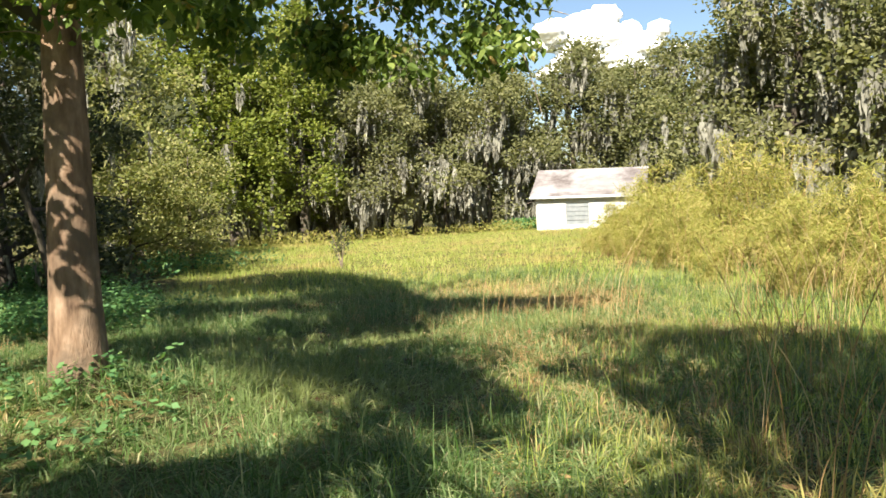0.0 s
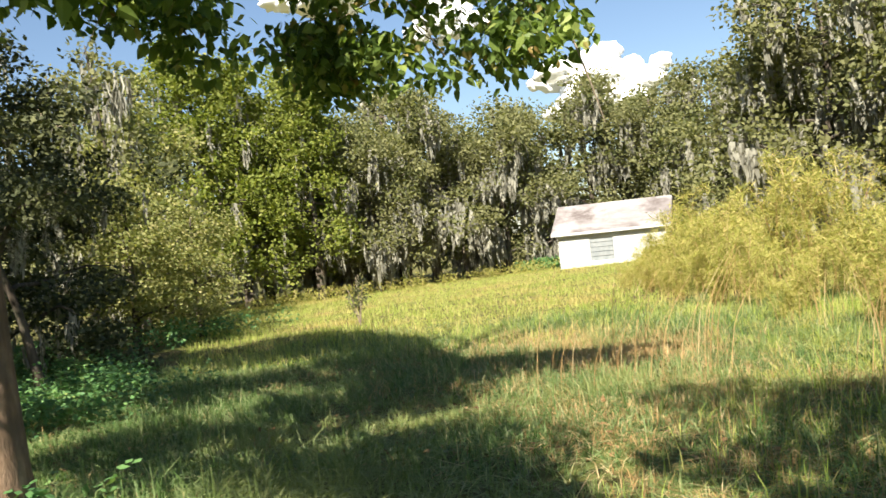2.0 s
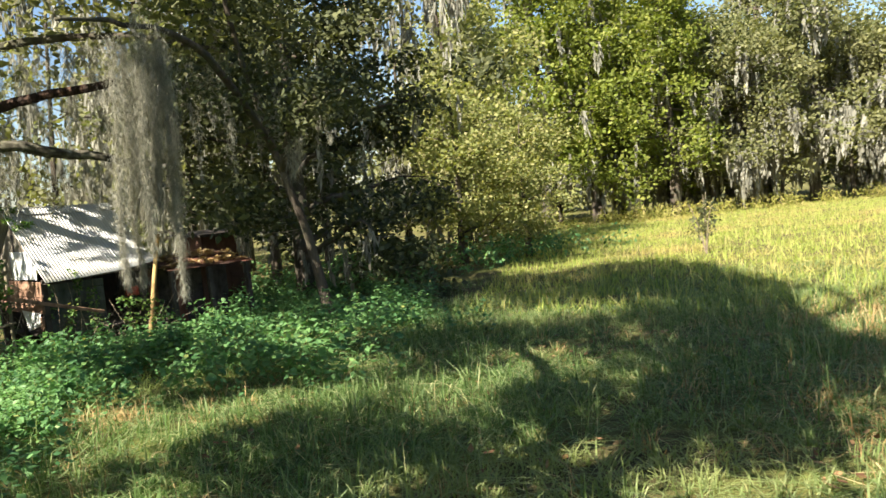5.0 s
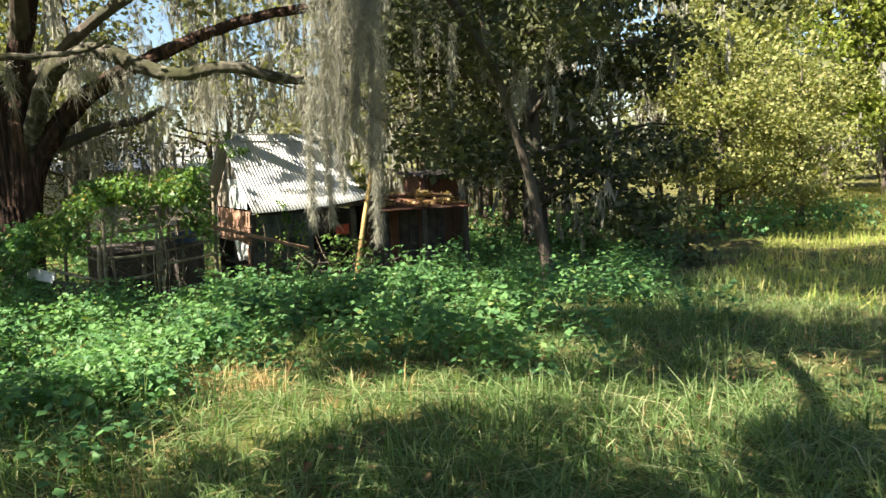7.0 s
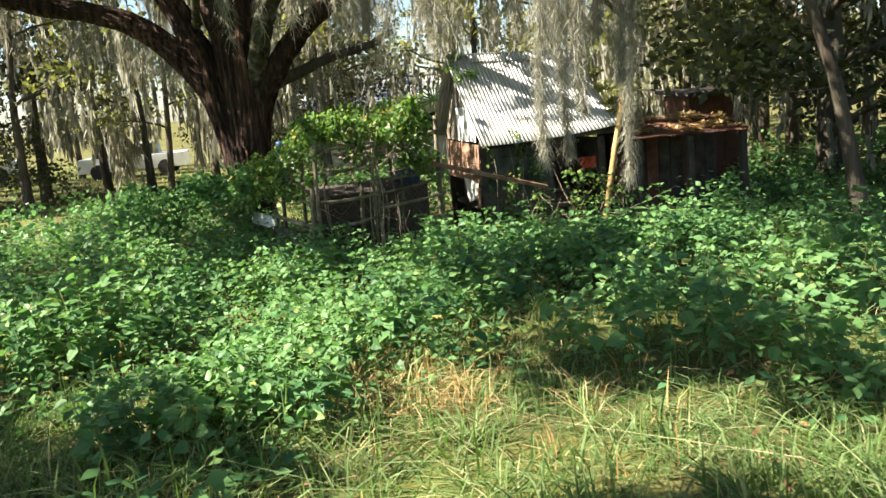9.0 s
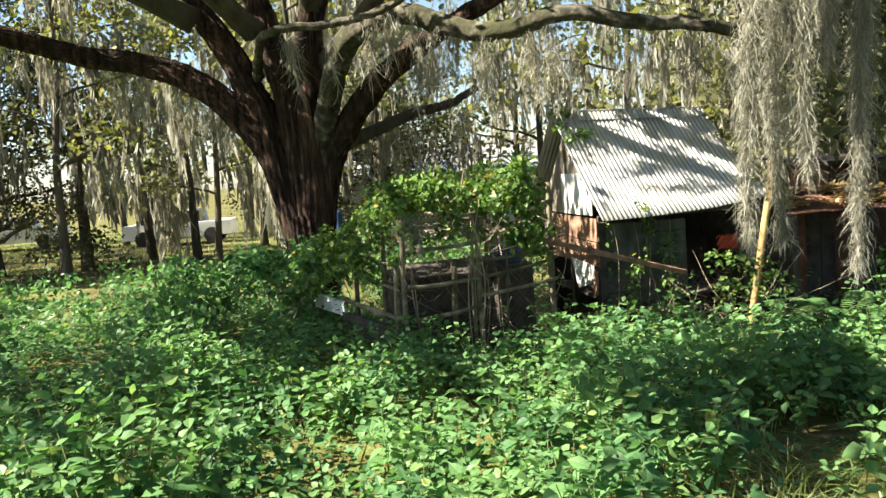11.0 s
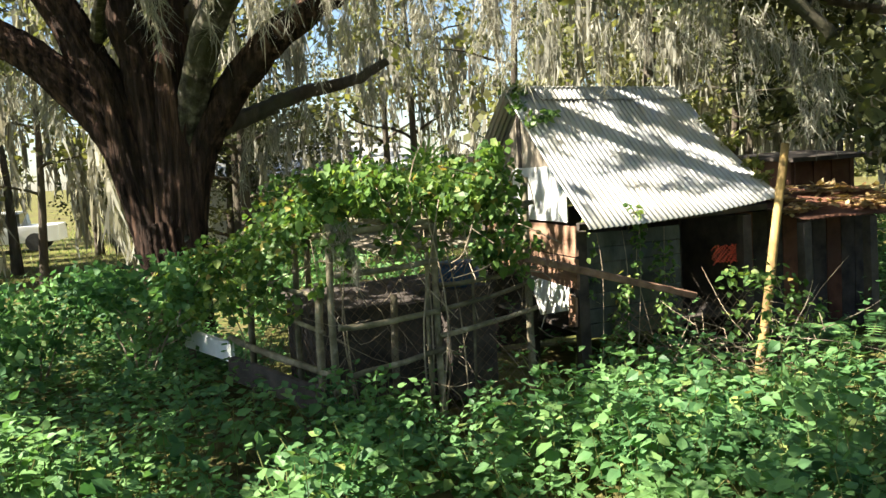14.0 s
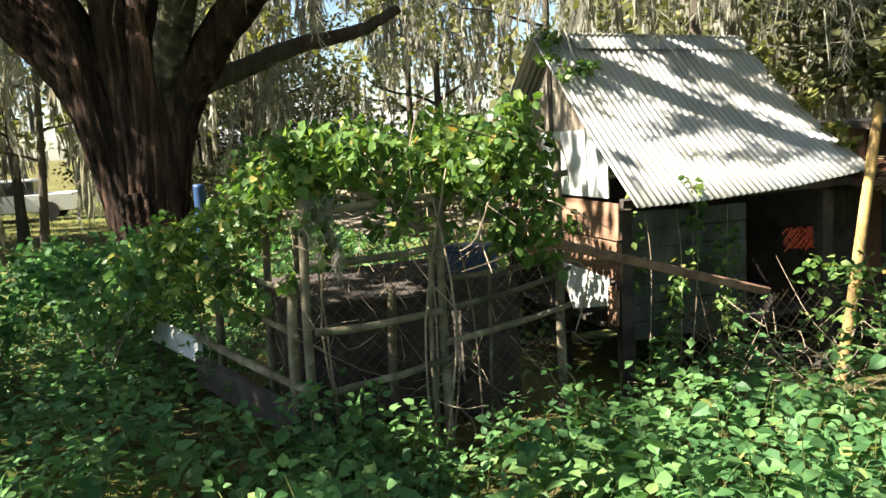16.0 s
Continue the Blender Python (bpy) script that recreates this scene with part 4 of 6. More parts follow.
def back_point(u, v):
    u, v = np.broadcast_arrays(np.asarray(u, float), np.asarray(v, float))
    return np.stack([-16.62 - 0.10 * u - 1.35 * v, 10.58 + 1.93 * u, 1.69 - 0.05 * u - 1.15 * v], -1)


def build_hut():
    gz = float(g(-16, 11.5))
    base = (-16.0, 11.5, gz)
    hut = thing("hut", base, "small tumbledown plank hut with a bright corrugated tin roof", "hut")
    kw = dict(base=base)
    for u0, u1, lift in ((0.0, 0.38, 0), (0.36, 0.71, 0.006), (0.69, 1.0, 0.012)):
        part("roof_sheet", tin_sheet(u0, u1, 0.0, 0.985, lift), M["tin"], hut, "pale corrugated tin sheet", True, **kw)
    part("ridge_sheet", tin_sheet(0.16, 0.98, 0.905, 1.0, 0.022), M["tin"], hut, "bent corrugated ridge strip", True, **kw)
    for u0, u1 in ((0.0, 0.5), (0.49, 1.0)):
        part("roof_sheet", tin_sheet(u0, u1, 0.0, 1.0, 0.0, back_point), M["tin"], hut, "", True, **kw)
    x0, x1, y0, y1 = -15.72, -17.6, 10.76, 12.42
    for i, (x, y, h, s) in enumerate(((x0, y0, 0.42, 0.09), (x0, y1, 0.42, 0.09), (x1, y0, 0.5, 0.08), (x1, y1, 0.5, 0.08), (-16.66, y0, 1.5, 0.07), (-16.66, y1, 1.45, 0.07))):
        part("post", box((x, y, (gz - 0.1 + h) / 2), (s, s, h - gz + 0.1), 0, 1, 1, 0.004, i), M["dark_wood"], hut, **kw)
    for i, z in enumerate((0.03, 0.165, 0.30, 0.425)):
        part("plank", box((-16.55, y0 - 0.055, z - 0.02), (1.78, 0.022, 0.128), 0, 0, 0.5 * (i % 2), 0.003, i), M["plank"], hut, "reddish weathered plank", **kw)
    def slab(poly, y, t):
        A = np.array([(p[0], y, p[1]) for p in poly], float)
        n = len(A)
        B = A + [0, t, 0]
        F = [(i, (i + 1) % n, n + (i + 1) % n, n + i) for i in range(n)]
        if n == 4:
            F += [(3, 2, 1, 0), (4, 5, 6, 7)]
        return np.concatenate([A, B]), np.array(F)
    part("gable_panel", slab([(-15.80, 0.49), (-15.80, 0.70), (-16.08, 0.96), (-16.08, 0.49)], y0 - 0.056, 0.012), M["white_paint"], hut, "peeling white gable panel", **kw)
    part("gable_panel", slab([(-16.09, 0.49), (-16.09, 0.955), (-16.80, 0.95), (-16.80, 0.49)], y0 - 0.060, 0.012), M["white_paint"], hut, "peeling white gable panel", **kw)
    part("gable_panel", slab([(-16.10, 0.90), (-16.10, 0.97), (-16.62, 1.50), (-16.62, 0.90)], y0 - 0.044, 0.012), M["grey_wood"], hut, **kw)
    part("gable_panel", slab([(-16.63, 0.49), (-16.63, 1.50), (-17.6, 0.62), (-17.6, 0.49)], y0 - 0.030, 0.012), M["grey_wood"], hut, **kw)
    part("skirt_panel", slab([(-15.80, -0.24), (-15.80, -0.05), (-16.55, -0.02), (-16.35, -0.36)], y0 - 0.07, 0.012), M["white_paint"], hut, "torn white skirting sheet", **kw)
    part("skirt_panel", slab([(-15.68, -0.36), (-15.66, -0.12), (-15.78, -0.10), (-15.80, -0.38)], y0 - 0.09, 0.02), M["plank"], hut, **kw)
    # front boards, their colour darkened for the eave's shade
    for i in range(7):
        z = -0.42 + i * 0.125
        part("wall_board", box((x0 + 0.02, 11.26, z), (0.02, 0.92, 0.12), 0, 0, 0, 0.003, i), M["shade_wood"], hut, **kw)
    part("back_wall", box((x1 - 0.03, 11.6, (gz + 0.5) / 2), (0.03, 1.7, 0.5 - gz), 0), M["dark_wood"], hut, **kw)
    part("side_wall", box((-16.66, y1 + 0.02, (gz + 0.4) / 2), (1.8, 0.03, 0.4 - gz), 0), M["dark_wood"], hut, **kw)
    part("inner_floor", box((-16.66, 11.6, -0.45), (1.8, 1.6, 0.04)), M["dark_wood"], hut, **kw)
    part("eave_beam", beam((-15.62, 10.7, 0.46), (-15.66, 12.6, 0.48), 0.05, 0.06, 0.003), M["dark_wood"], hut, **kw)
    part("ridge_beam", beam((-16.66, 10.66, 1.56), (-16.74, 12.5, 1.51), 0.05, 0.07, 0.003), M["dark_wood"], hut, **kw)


build_hut()


def pole_thing(name, a, b, r, mat, label, category):
    ob = lone(name, tube([a, tuple((np.array(a) + np.array(b)) / 2 + [0.015, -0.01, 0]), b], r, r * 0.85, 12, 14, 0.03, 0, 4, 0.004), M[mat], label, category, smooth=True)
    return ob


pole_thing("leaning_post", (-15.36, 12.22, float(g(-15.4, 12.2)) - 0.1), (-15.5, 12.7, 1.02), 0.042, "yellow_pole", "peeled yellow wooden post leaning against the tin roof", "post")
lone("fence_rail", beam((-15.1, 9.95, 0.33), (-15.08, 11.4, -0.11), 0.035, 0.055, 0.005), M["plank"], "weathered rail sloping across the front of the hut", "rail")


def lean_point(u, v):
    u, v = np.broadcast_arrays(np.asarray(u, float), np.asarray(v, float))
    return np.stack([-15.35 - 1.3 * v, 12.75 + 1.75 * u, 0.36 + 0.2 * v - 0.02 * u], -1)


def build_lean_to():
    gz = float(g(-16, 13.8))
    base = (-16.0, 13.8, gz)
    t = thing("lean_to", base, "low rusty red lean-to strewn with fallen leaves", "shed")
    kw = dict(base=base)
    part("roof_sheet", tin_sheet(0, 1, 0, 1, 0, lean_point, 1.75), M["rust_tin"], t, "rusty corrugated sheet", True, **kw)
    for y in (12.85, 13.6, 14.4):
        part("post", box((-15.45, y, (gz + 0.33) / 2 - 0.05), (0.08, 0.08, 0.33 - gz + 0.1), 0, 1, 0, 0.004), M["dark_wood"], t, **kw)
    # boards coloured dark for the shade below the roof, every third one rusty
    for i in range(9):
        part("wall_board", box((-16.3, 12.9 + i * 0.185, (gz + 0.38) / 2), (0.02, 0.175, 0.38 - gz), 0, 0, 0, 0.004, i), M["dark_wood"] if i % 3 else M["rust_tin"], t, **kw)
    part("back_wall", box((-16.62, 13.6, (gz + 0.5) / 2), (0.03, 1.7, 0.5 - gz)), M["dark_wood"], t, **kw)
    gz2 = float(g(-18, 15.4))
    t2 = thing("rusty_shed", (-18.2, 15.4, gz2), "small rusty red metal shed with a flat roof", "shed")
    kw = dict(base=(-18.2, 15.4, gz2))
    part("wall", box((-18.3, 15.42, (gz2 + 0.80) / 2), (0.9, 1.0, 0.80 - gz2), 0, 0, 0, 0.004), M["rust_tin"], t2, **kw)
    part("roof", box((-18.25, 15.42, 0.84), (1.15, 1.25, 0.06), 0, 0, 3, 0.004), M["dark_wood"], t2, **kw)
    for i in range(4):
        part("batten", box((-17.84, 14.98 + i * 0.29, (gz2 + 0.78) / 2), (0.02, 0.03, 0.76 - gz2)), M["rust_tin"], t2, **kw)


build_lean_to()


# ---- the pen ----
def chain_link(origin, du, width, z0, z1, cell=0.075, r=0.0022):
    """Diamond wire mesh from origin along du."""
    du = unit(np.asarray(du, float))
    bits = []
    n = int(width / cell)
    rows = int((z1 - z0) / cell)
    rng = np.random.default_rng(8)
    for s in (1, -1):
        for k in range(-rows, n + 1):
            a0, b0 = max(0, -k), min(rows, n - k)
            if b0 <= a0:
                continue
            pts = []
            for q in (a0, (a0 + b0) / 2, b0):
                u = (k + q) * cell
                if s < 0:
                    u = width - u
                pts.append(np.asarray(origin) + du * u + [0, 0, z0 + q * cell] + rng.normal(0, 0.006, 3))
            bits.append(tube(pts, r, r, 3, 4))
    return join(*bits)


def build_pen():
    gz = float(g(-15.3, 9.2))
    base = (-15.6, 9.0, gz)
    pen = thing("animal_pen", base, "ramshackle pole pen with rusty chain-link, overgrown by vines", "pen")
    kw = dict(base=base, smooth=True)
    posts = [(-15.03, 8.53, 0.70, 0.026), (-15.18, 8.46, 0.30, 0.030), (-15.05, 9.26, 0.62, 0.026), (-15.08, 9.21, 0.45, 0.016), (-15.25, 10.06, 0.9, 0.03), (-16.25, 8.15, 0.25, 0.028), (-15.55, 8.38, 0.55, 0.024),
             (-17.4, 7.75, 0.3, 0.03), (-15.1, 9.55, 0.35, 0.012), (-16.9, 9.9, 0.85, 0.03), (-17.2, 8.8, 0.75, 0.03), (-15.6, 9.1, 0.1, 0.03), (-16.2, 9.6, 0.8, 0.025)]
    for i, (x, y, h, r) in enumerate(posts):
        part("post", tube([(x, y, gz - 0.1), (x + 0.01, y - 0.01, gz / 2 + h / 2), (x, y + 0.015, h)], r, r * 0.9, 8, 9, 0.04, 0, i, 0.003), M["pole"], pen, **kw)
    rails = [((-15.0, 8.55, 0.36), (-15.02, 9.28, 0.39), 0.022), ((-15.0, 8.55, 0.02), (-15.02, 9.26, 0.04), 0.022), ((-15.02, 9.28, 0.22), (-15.2, 10.1, 0.24), 0.018), ((-15.02, 9.28, 0.05), (-15.2, 10.1, 0.16), 0.018),
             ((-15.02, 9.26, -0.13), (-15.2, 10.1, -0.06), 0.02), ((-15.0, 8.6, -0.32), (-15.02, 9.3, -0.22), 0.022), ((-16.2, 8.14, 0.27), (-15.1, 8.48, 0.22), 0.02), ((-16.3, 8.12, 0.08), (-15.1, 8.48, -0.02), 0.018),
             ((-16.5, 8.0, -0.24), (-15.05, 8.5, -0.30), 0.028), ((-15.05, 8.5, 0.62), (-15.2, 10.1, 0.72), 0.022), ((-16.3, 8.12, 0.60), (-15.05, 8.5, 0.62), 0.022), ((-17.2, 8.8, 0.6), (-16.9, 9.9, 0.7), 0.022),
             ((-15.2, 10.05, 0.70), (-16.9, 9.9, 0.72), 0.022), ((-15.05, 9.26, 0.62), (-17.2, 8.8, 0.66), 0.022), ((-16.2, 9.6, 0.5), (-15.2, 9.9, 0.52), 0.02)]
    for i, (a, b, r) in enumerate(rails):
        m = tuple((np.array(a) + np.array(b)) / 2 + [0, 0, -0.015])
        part("rail", tube([a, m, b], r, r * 0.85, 8, 10, 0.05, 0, 20 + i, 0.003), M["pole"], pen, **kw)
    part("side_board", beam((-17.45, 7.72, -0.36), (-16.55, 8.02, -0.37), 0.03, 0.17, 0.004), M["white_paint"], pen, "pale grey board", base=base)
    part("side_board", beam((-16.6, 8.0, -0.5), (-15.1, 8.47, -0.5), 0.03, 0.2, 0.004), M["dark_wood"], pen, base=base)
    part("wire_mesh", chain_link((-15.09, 8.56, 0), (0, 1, 0), 1.45, gz + 0.05, 0.36), M["wire"], pen, "rusty chain-link mesh", base=base)
    part("wire_mesh", chain_link((-16.2, 8.2, 0), (1.05, 0.32, 0), 1.15, gz + 0.05, 0.24), M["wire"], pen, base=base)
    # roof sheet, box and tub inside
    lone("fallen_sheet", box((-16.1, 9.35, 0.46), (1.1, 0.75, 0.02), 8, 3, 4, 0.01), M["grey_wood"], "grey weathered board lying over the pen poles", "board")
    hutch = thing("hutch", (-16.3, 9.2, gz), "dark wooden hutch inside the pen", "hutch")
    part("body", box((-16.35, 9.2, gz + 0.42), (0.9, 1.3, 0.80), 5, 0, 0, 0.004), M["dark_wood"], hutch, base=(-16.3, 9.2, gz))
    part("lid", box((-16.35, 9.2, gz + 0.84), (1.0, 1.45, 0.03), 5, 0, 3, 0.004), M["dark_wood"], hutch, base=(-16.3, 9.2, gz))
    prof = [(0.0, 0.0), (0.16, 0.0), (0.175, 0.03), (0.185, 0.1), (0.19, 0.16), (0.175, 0.19), (0.0, 0.195)]
    n = 20
    th = np.linspace(0, 2 * np.pi, n, endpoint=False)
    V = np.concatenate([np.stack([r * np.cos(th) - 16.0, r * np.sin(th) + 9.78, np.full(n, z + 0.05)], 1) for r, z in prof])
    i, j = np.meshgrid(np.arange(len(prof) - 1), np.arange(n), indexing="ij")
    a, b = i * n + j, i * n + (j + 1) % n
    tubF = np.stack([a, b, b + n, a + n], -1).reshape(-1, 4)
    lone("plastic_tub", (V, tubF), M["blue_plastic"], "blue plastic tub, coloured dark for shade, upside down in the pen", "tub", smooth=True)
    lone("crate", box((-16.0, 9.78, (gz + 0.05) / 2), (0.42, 0.42, 0.05 - gz), 10, 0, 0, 0.01), M["dark_wood"], "dark wooden crate under the blue tub", "crate")


build_pen()


def build_vine():
    rng = np.random.default_rng(21)
    base = (-15.25, 10.0, float(g(-15.25, 10.0)))
    vine = thing("climbing_vine", base, "bright green leafy vine heaped over the pen", "vine")
    C, R = [], []
    for k in range(26):
        C.append((rng.uniform(-15.9, -15.0), rng.uniform(8.5, 9.85), rng.uniform(0.72, 0.97)))
        R.append(rng.uniform(0.10, 0.24))
    for y, z0, z1, n in ((8.6, 0.3, 0.85, 5), (9.0, 0.55, 0.9, 3), (9.35, 0.5, 0.9, 4), (9.58, 0.4, 0.95, 6), (9.72, 0.35, 1.12, 9), (9.86, 0.25, 1.1, 9)):
        for z in np.linspace(z0, z1, n):
            C.append((-15.03 + rng.normal(0, 0.05), y + rng.normal(0, 0.05), z))
            R.append(rng.uniform(0.07, 0.15))
    for k in range(9):
        C.append((-15.3 - 0.22 * k, 8.35 - 0.09 * k, 0.66 - 0.06 * k + rng.normal(0, 0.06)))
        R.append(rng.uniform(0.12, 0.24))
        C.append((-15.3 - 0.24 * k, 8.25 - 0.10 * k, 0.36 - 0.07 * k + rng.normal(0, 0.08)))
        R.append(rng.uniform(0.10, 0.22))
    for q in ((-16.1, 9.0, 0.9), (-16.1, 9.7, 0.9), (-16.6, 9.3, 0.85), (-16.5, 8.6, 0.8), (-16.9, 9.8, 0.9), (-17.1, 9.0, 0.75), (-17.2, 9.5, 0.6), (-17.0, 8.5, 0.55)):
        C.append(q)
        R.append(0.35)
    P = clumps(C, R, 7400, rng, 0.85)
    part("foliage", broad_leaves(P, 0.066, rng, 0.7, 0.3, 0.75), M["vine"], vine, base=base)
    shapes = [make_mesh("leaf", *broad_leaves(np.zeros((1, 3)), 0.078, np.random.default_rng(600 + k), 0.7, 0.3, 0.78), M["vine"]) for k in range(5)]
    front = clumps(C, R, 900, rng, 0.9)
    front = front[front[:, 0] > -15.12][:280]
    for k, q in enumerate(front):
        leaf = new("leaf", shapes[k % 5])
        leaf.parent = vine
        leaf.location = Vector(q + [0.03, 0, 0]) - Vector(base)
        leaf.rotation_euler = (rng.uniform(-0.4, 0.4), rng.uniform(-0.4, 0.4), rng.uniform(0, 6.28))
        leaf.scale = (rng.uniform(0.7, 1.2),) * 3
    ns = []
    for k in range(34):
        c = np.array(C[rng.integers(len(C))])
        e = c + rng.normal(0, 0.3, 3) + [0, 0, -0.25]
        ns.append(tube([c, (c + e) / 2 + rng.normal(0, 0.08, 3), e], 0.006, 0.003, 4, 7))
    for k in range(7):
        x, y = -15.05 + rng.normal(0, 0.05), rng.uniform(8.5, 10.1)
        ns.append(tube([(x, y, base[2]), (x + rng.normal(0, 0.08), y + rng.normal(0, 0.1), 0), (x + rng.normal(0, 0.06), y + rng.normal(0, 0.15), 0.8)], 0.008, 0.004, 4, 9))
    part("woody_growth", join(*ns), M["twig"], vine, "dry brown vine stems", base=base)
    part("moss", lacy_moss(np.array([(-14.97, 8.62, 0.74), (-14.97, 8.67, 0.72), (-14.98, 8.58, 0.7)]), 0.45, rng, 420, 0.035, 0.06, 0.0035), M["moss"], vine, "pale tuft of hanging moss", base=base)


build_vine()


def build_hut_growth():
    rng = np.random.default_rng(22)
    base = (-15.5, 11.2, float(g(-15.5, 11.2)))
    vine = thing("climbing_vine", base, "thin green vine trailing over the dark hut front", "vine")
    C = [(-15.62, 11.15 + 0.12 * math.sin(z * 4), z) for z in np.linspace(-0.5, 0.45, 9)] + [(-15.55, 11.45, z) for z in np.linspace(-0.45, 0.2, 6)] + [(-15.7, 10.85, z) for z in np.linspace(-0.1, 0.5, 5)] + [(-15.5, 11.15, 0.6), (-15.45, 11.12, 0.52)]
    P = clumps(C, [0.09] * 9 + [0.11] * 6 + [0.07] * 5 + [0.07] * 2, 420, rng, 1.2)
    part("foliage", broad_leaves(P, 0.06, rng, 0.7, 0.3, 0.7), M["vine"], vine, base=base)
    part("woody_growth", join(*[tube([(-15.6, y, base[2]), (-15.62, y + rng.normal(0, 0.08), 0), (-15.6, y + rng.normal(0, 0.12), 0.4)], 0.005, 0.003, 4, 8) for y in (11.1, 11.18, 11.45, 11.5, 10.85)]), M["twig"], vine, base=base)
    b2_ = (-15.0, 11.9, float(g(-15.0, 11.9)))
    bush = thing("bramble", b2_, "dry twiggy bramble with a few green leaves", "bush")
    C = [(-15.0, 11.75, 0.0), (-14.95, 12.0, -0.05), (-15.0, 12.2, -0.12), (-14.9, 11.85, -0.3), (-15.0, 12.3, -0.3)]
    P = clumps(C, [0.22, 0.24, 0.2, 0.28, 0.26], 260, rng, 0.7)
    part("foliage", broad_leaves(P, 0.065, rng, 0.5, 0.4, 0.7), M["vine"], bush, base=b2_)
    tw = []
    for k in range(85):
        q = np.array((-14.95 + rng.normal(0, 0.12), rng.uniform(11.0, 12.4), b2_[2] + rng.uniform(0.1, 0.5)))
        e = q + rng.normal(0, 0.28, 3)
        tw.append(tube([q, (q + e) / 2 + rng.normal(0, 0.06, 3), e], 0.0045, 0.002, 4, 6))
    part("brushwood", join(*tw), M["twig"], bush, "pale dry twigs", base=b2_)
    wf = thing("wire_fence", (-14.93, 11.2, float(g(-14.93, 11.2))), "sagging rusty chain-link fence piece before the hut", "fence")
    part("wire_mesh", chain_link((-14.93, 10.55, 0), (-0.02, 1, 0), 1.3, float(g(-15, 11)) + 0.02, -0.08, 0.075, 0.003), M["wire"], wf, base=tuple(wf.location))
    tangle = thing("dry_tangle", (-15.3, 9.3, float(g(-15.3, 9.3))), "tangle of dead brown vines hanging through the pen", "vine")
    tw = []
    for k in range(130):
        q = np.array((rng.uniform(-16.4, -14.98), rng.uniform(8.45, 10.15), rng.uniform(-0.5, 0.75)))
        e = q + rng.normal(0, 0.2, 3) + [0, 0, -0.12]
        tw.append(tube([q, (q + e) / 2 + rng.normal(0, 0.06, 3), e], 0.0035, 0.0015, 4, 6))
    part("brushwood", join(*tw), M["twig"], tangle, base=tuple(tangle.location))
    for name, C, R, n, at, lab in (("climbing_vine", [(-16.45, 10.62, 1.5), (-16.6, 10.68, 1.66), (-16.25, 10.66, 1.36), (-16.3, 10.85, 1.4)], [0.09, 0.12, 0.08, 0.09], 190, (-16.45, 10.64, 1.45), "small vine creeping over the roof corner"),
                                   ("leaf_litter", [(-16.6, 12.55, 1.5), (-16.35, 12.6, 1.27), (-16.1, 12.62, 1.07), (-15.85, 12.62, 0.87), (-15.7, 12.6, 0.74)], [0.12, 0.14, 0.12, 0.10, 0.09], 420, (-16.2, 12.6, 1.12), "mossy leaf litter and small ferns along the roof edge")):
        th_ = thing(name, at, lab, "vine" if name == "climbing_vine" else "leaf litter")
        part("foliage", leaves(clumps(C, R, n, rng, 0.6), 0.065, rng, 0.6, 0.2, 0.3), M["vine"] if name == "climbing_vine" else M["yellow_leaf"], th_, base=at)
    C = [(rng.uniform(-16.6, -15.5), rng.uniform(12.8, 14.5), 0) for k in range(40)]
    C = [(x, y, 0.37 + (-15.35 - x) * 0.154 + 0.02) for x, y, z in C]
    litter = thing("leaf_litter", (-16, 13.6, 0.48), "brown fallen leaves and twigs on the low roof", "leaf litter")
    part("foliage", leaves(clumps(C, [0.14] * len(C), 1500, rng, 0.08), 0.08, rng, 0.6, 0.0, 0.8), M["straw"], litter, base=(-16, 13.6, 0.48))
    for i, (x, y, s) in enumerate(((-15.82, 12.15, 0.11), (-15.78, 12.3, 0.09))):
        lone("plastic_mesh", chain_link((x, y, 0), (0.2, 1, 0), s * 2, 0.0, 0.16, 0.03, 0.004), M["orange_plastic"], "scrap of orange plastic netting in the hut doorway", "netting")

    for at, C, R, n in (((-17.4, 7.3), [(-17.2, 7.45, -0.1), (-17.6, 7.2, 0.05), (-17.9, 7.0, 0.0), (-16.9, 7.7, 0.1), (-17.3, 7.6, 0.25), (-16.6, 7.85, 0.3)], [0.3, 0.35, 0.35, 0.26, 0.25, 0.22], 1700),
                        ((-18.2, 6.4), [(-18.2, 6.5, -0.2), (-18.5, 6.0, -0.1), (-17.8, 6.1, -0.3), (-18.3, 6.9, 0.1)], [0.4, 0.4, 0.35, 0.3], 1400)):
        z = float(g(*at))
        sh = thing("shrub", (*at, z), "leafy green shrub crowding the old oak and pen", "shrub")
        part("foliage", leaves(clumps(C, R, n, rng, 0.9), 0.085, rng, 0.65, 0.3, 0.3), M["weed"], sh, base=(*at, z))
        part("woody_growth", join(*[tube([(at[0], at[1], z), ((at[0] + c[0]) / 2, (at[1] + c[1]) / 2, (z + c[2]) / 2 + 0.1), c], 0.012, 0.005, 5, 6) for c in C]), M["twig"], sh, base=(*at, z))


build_hut_growth()


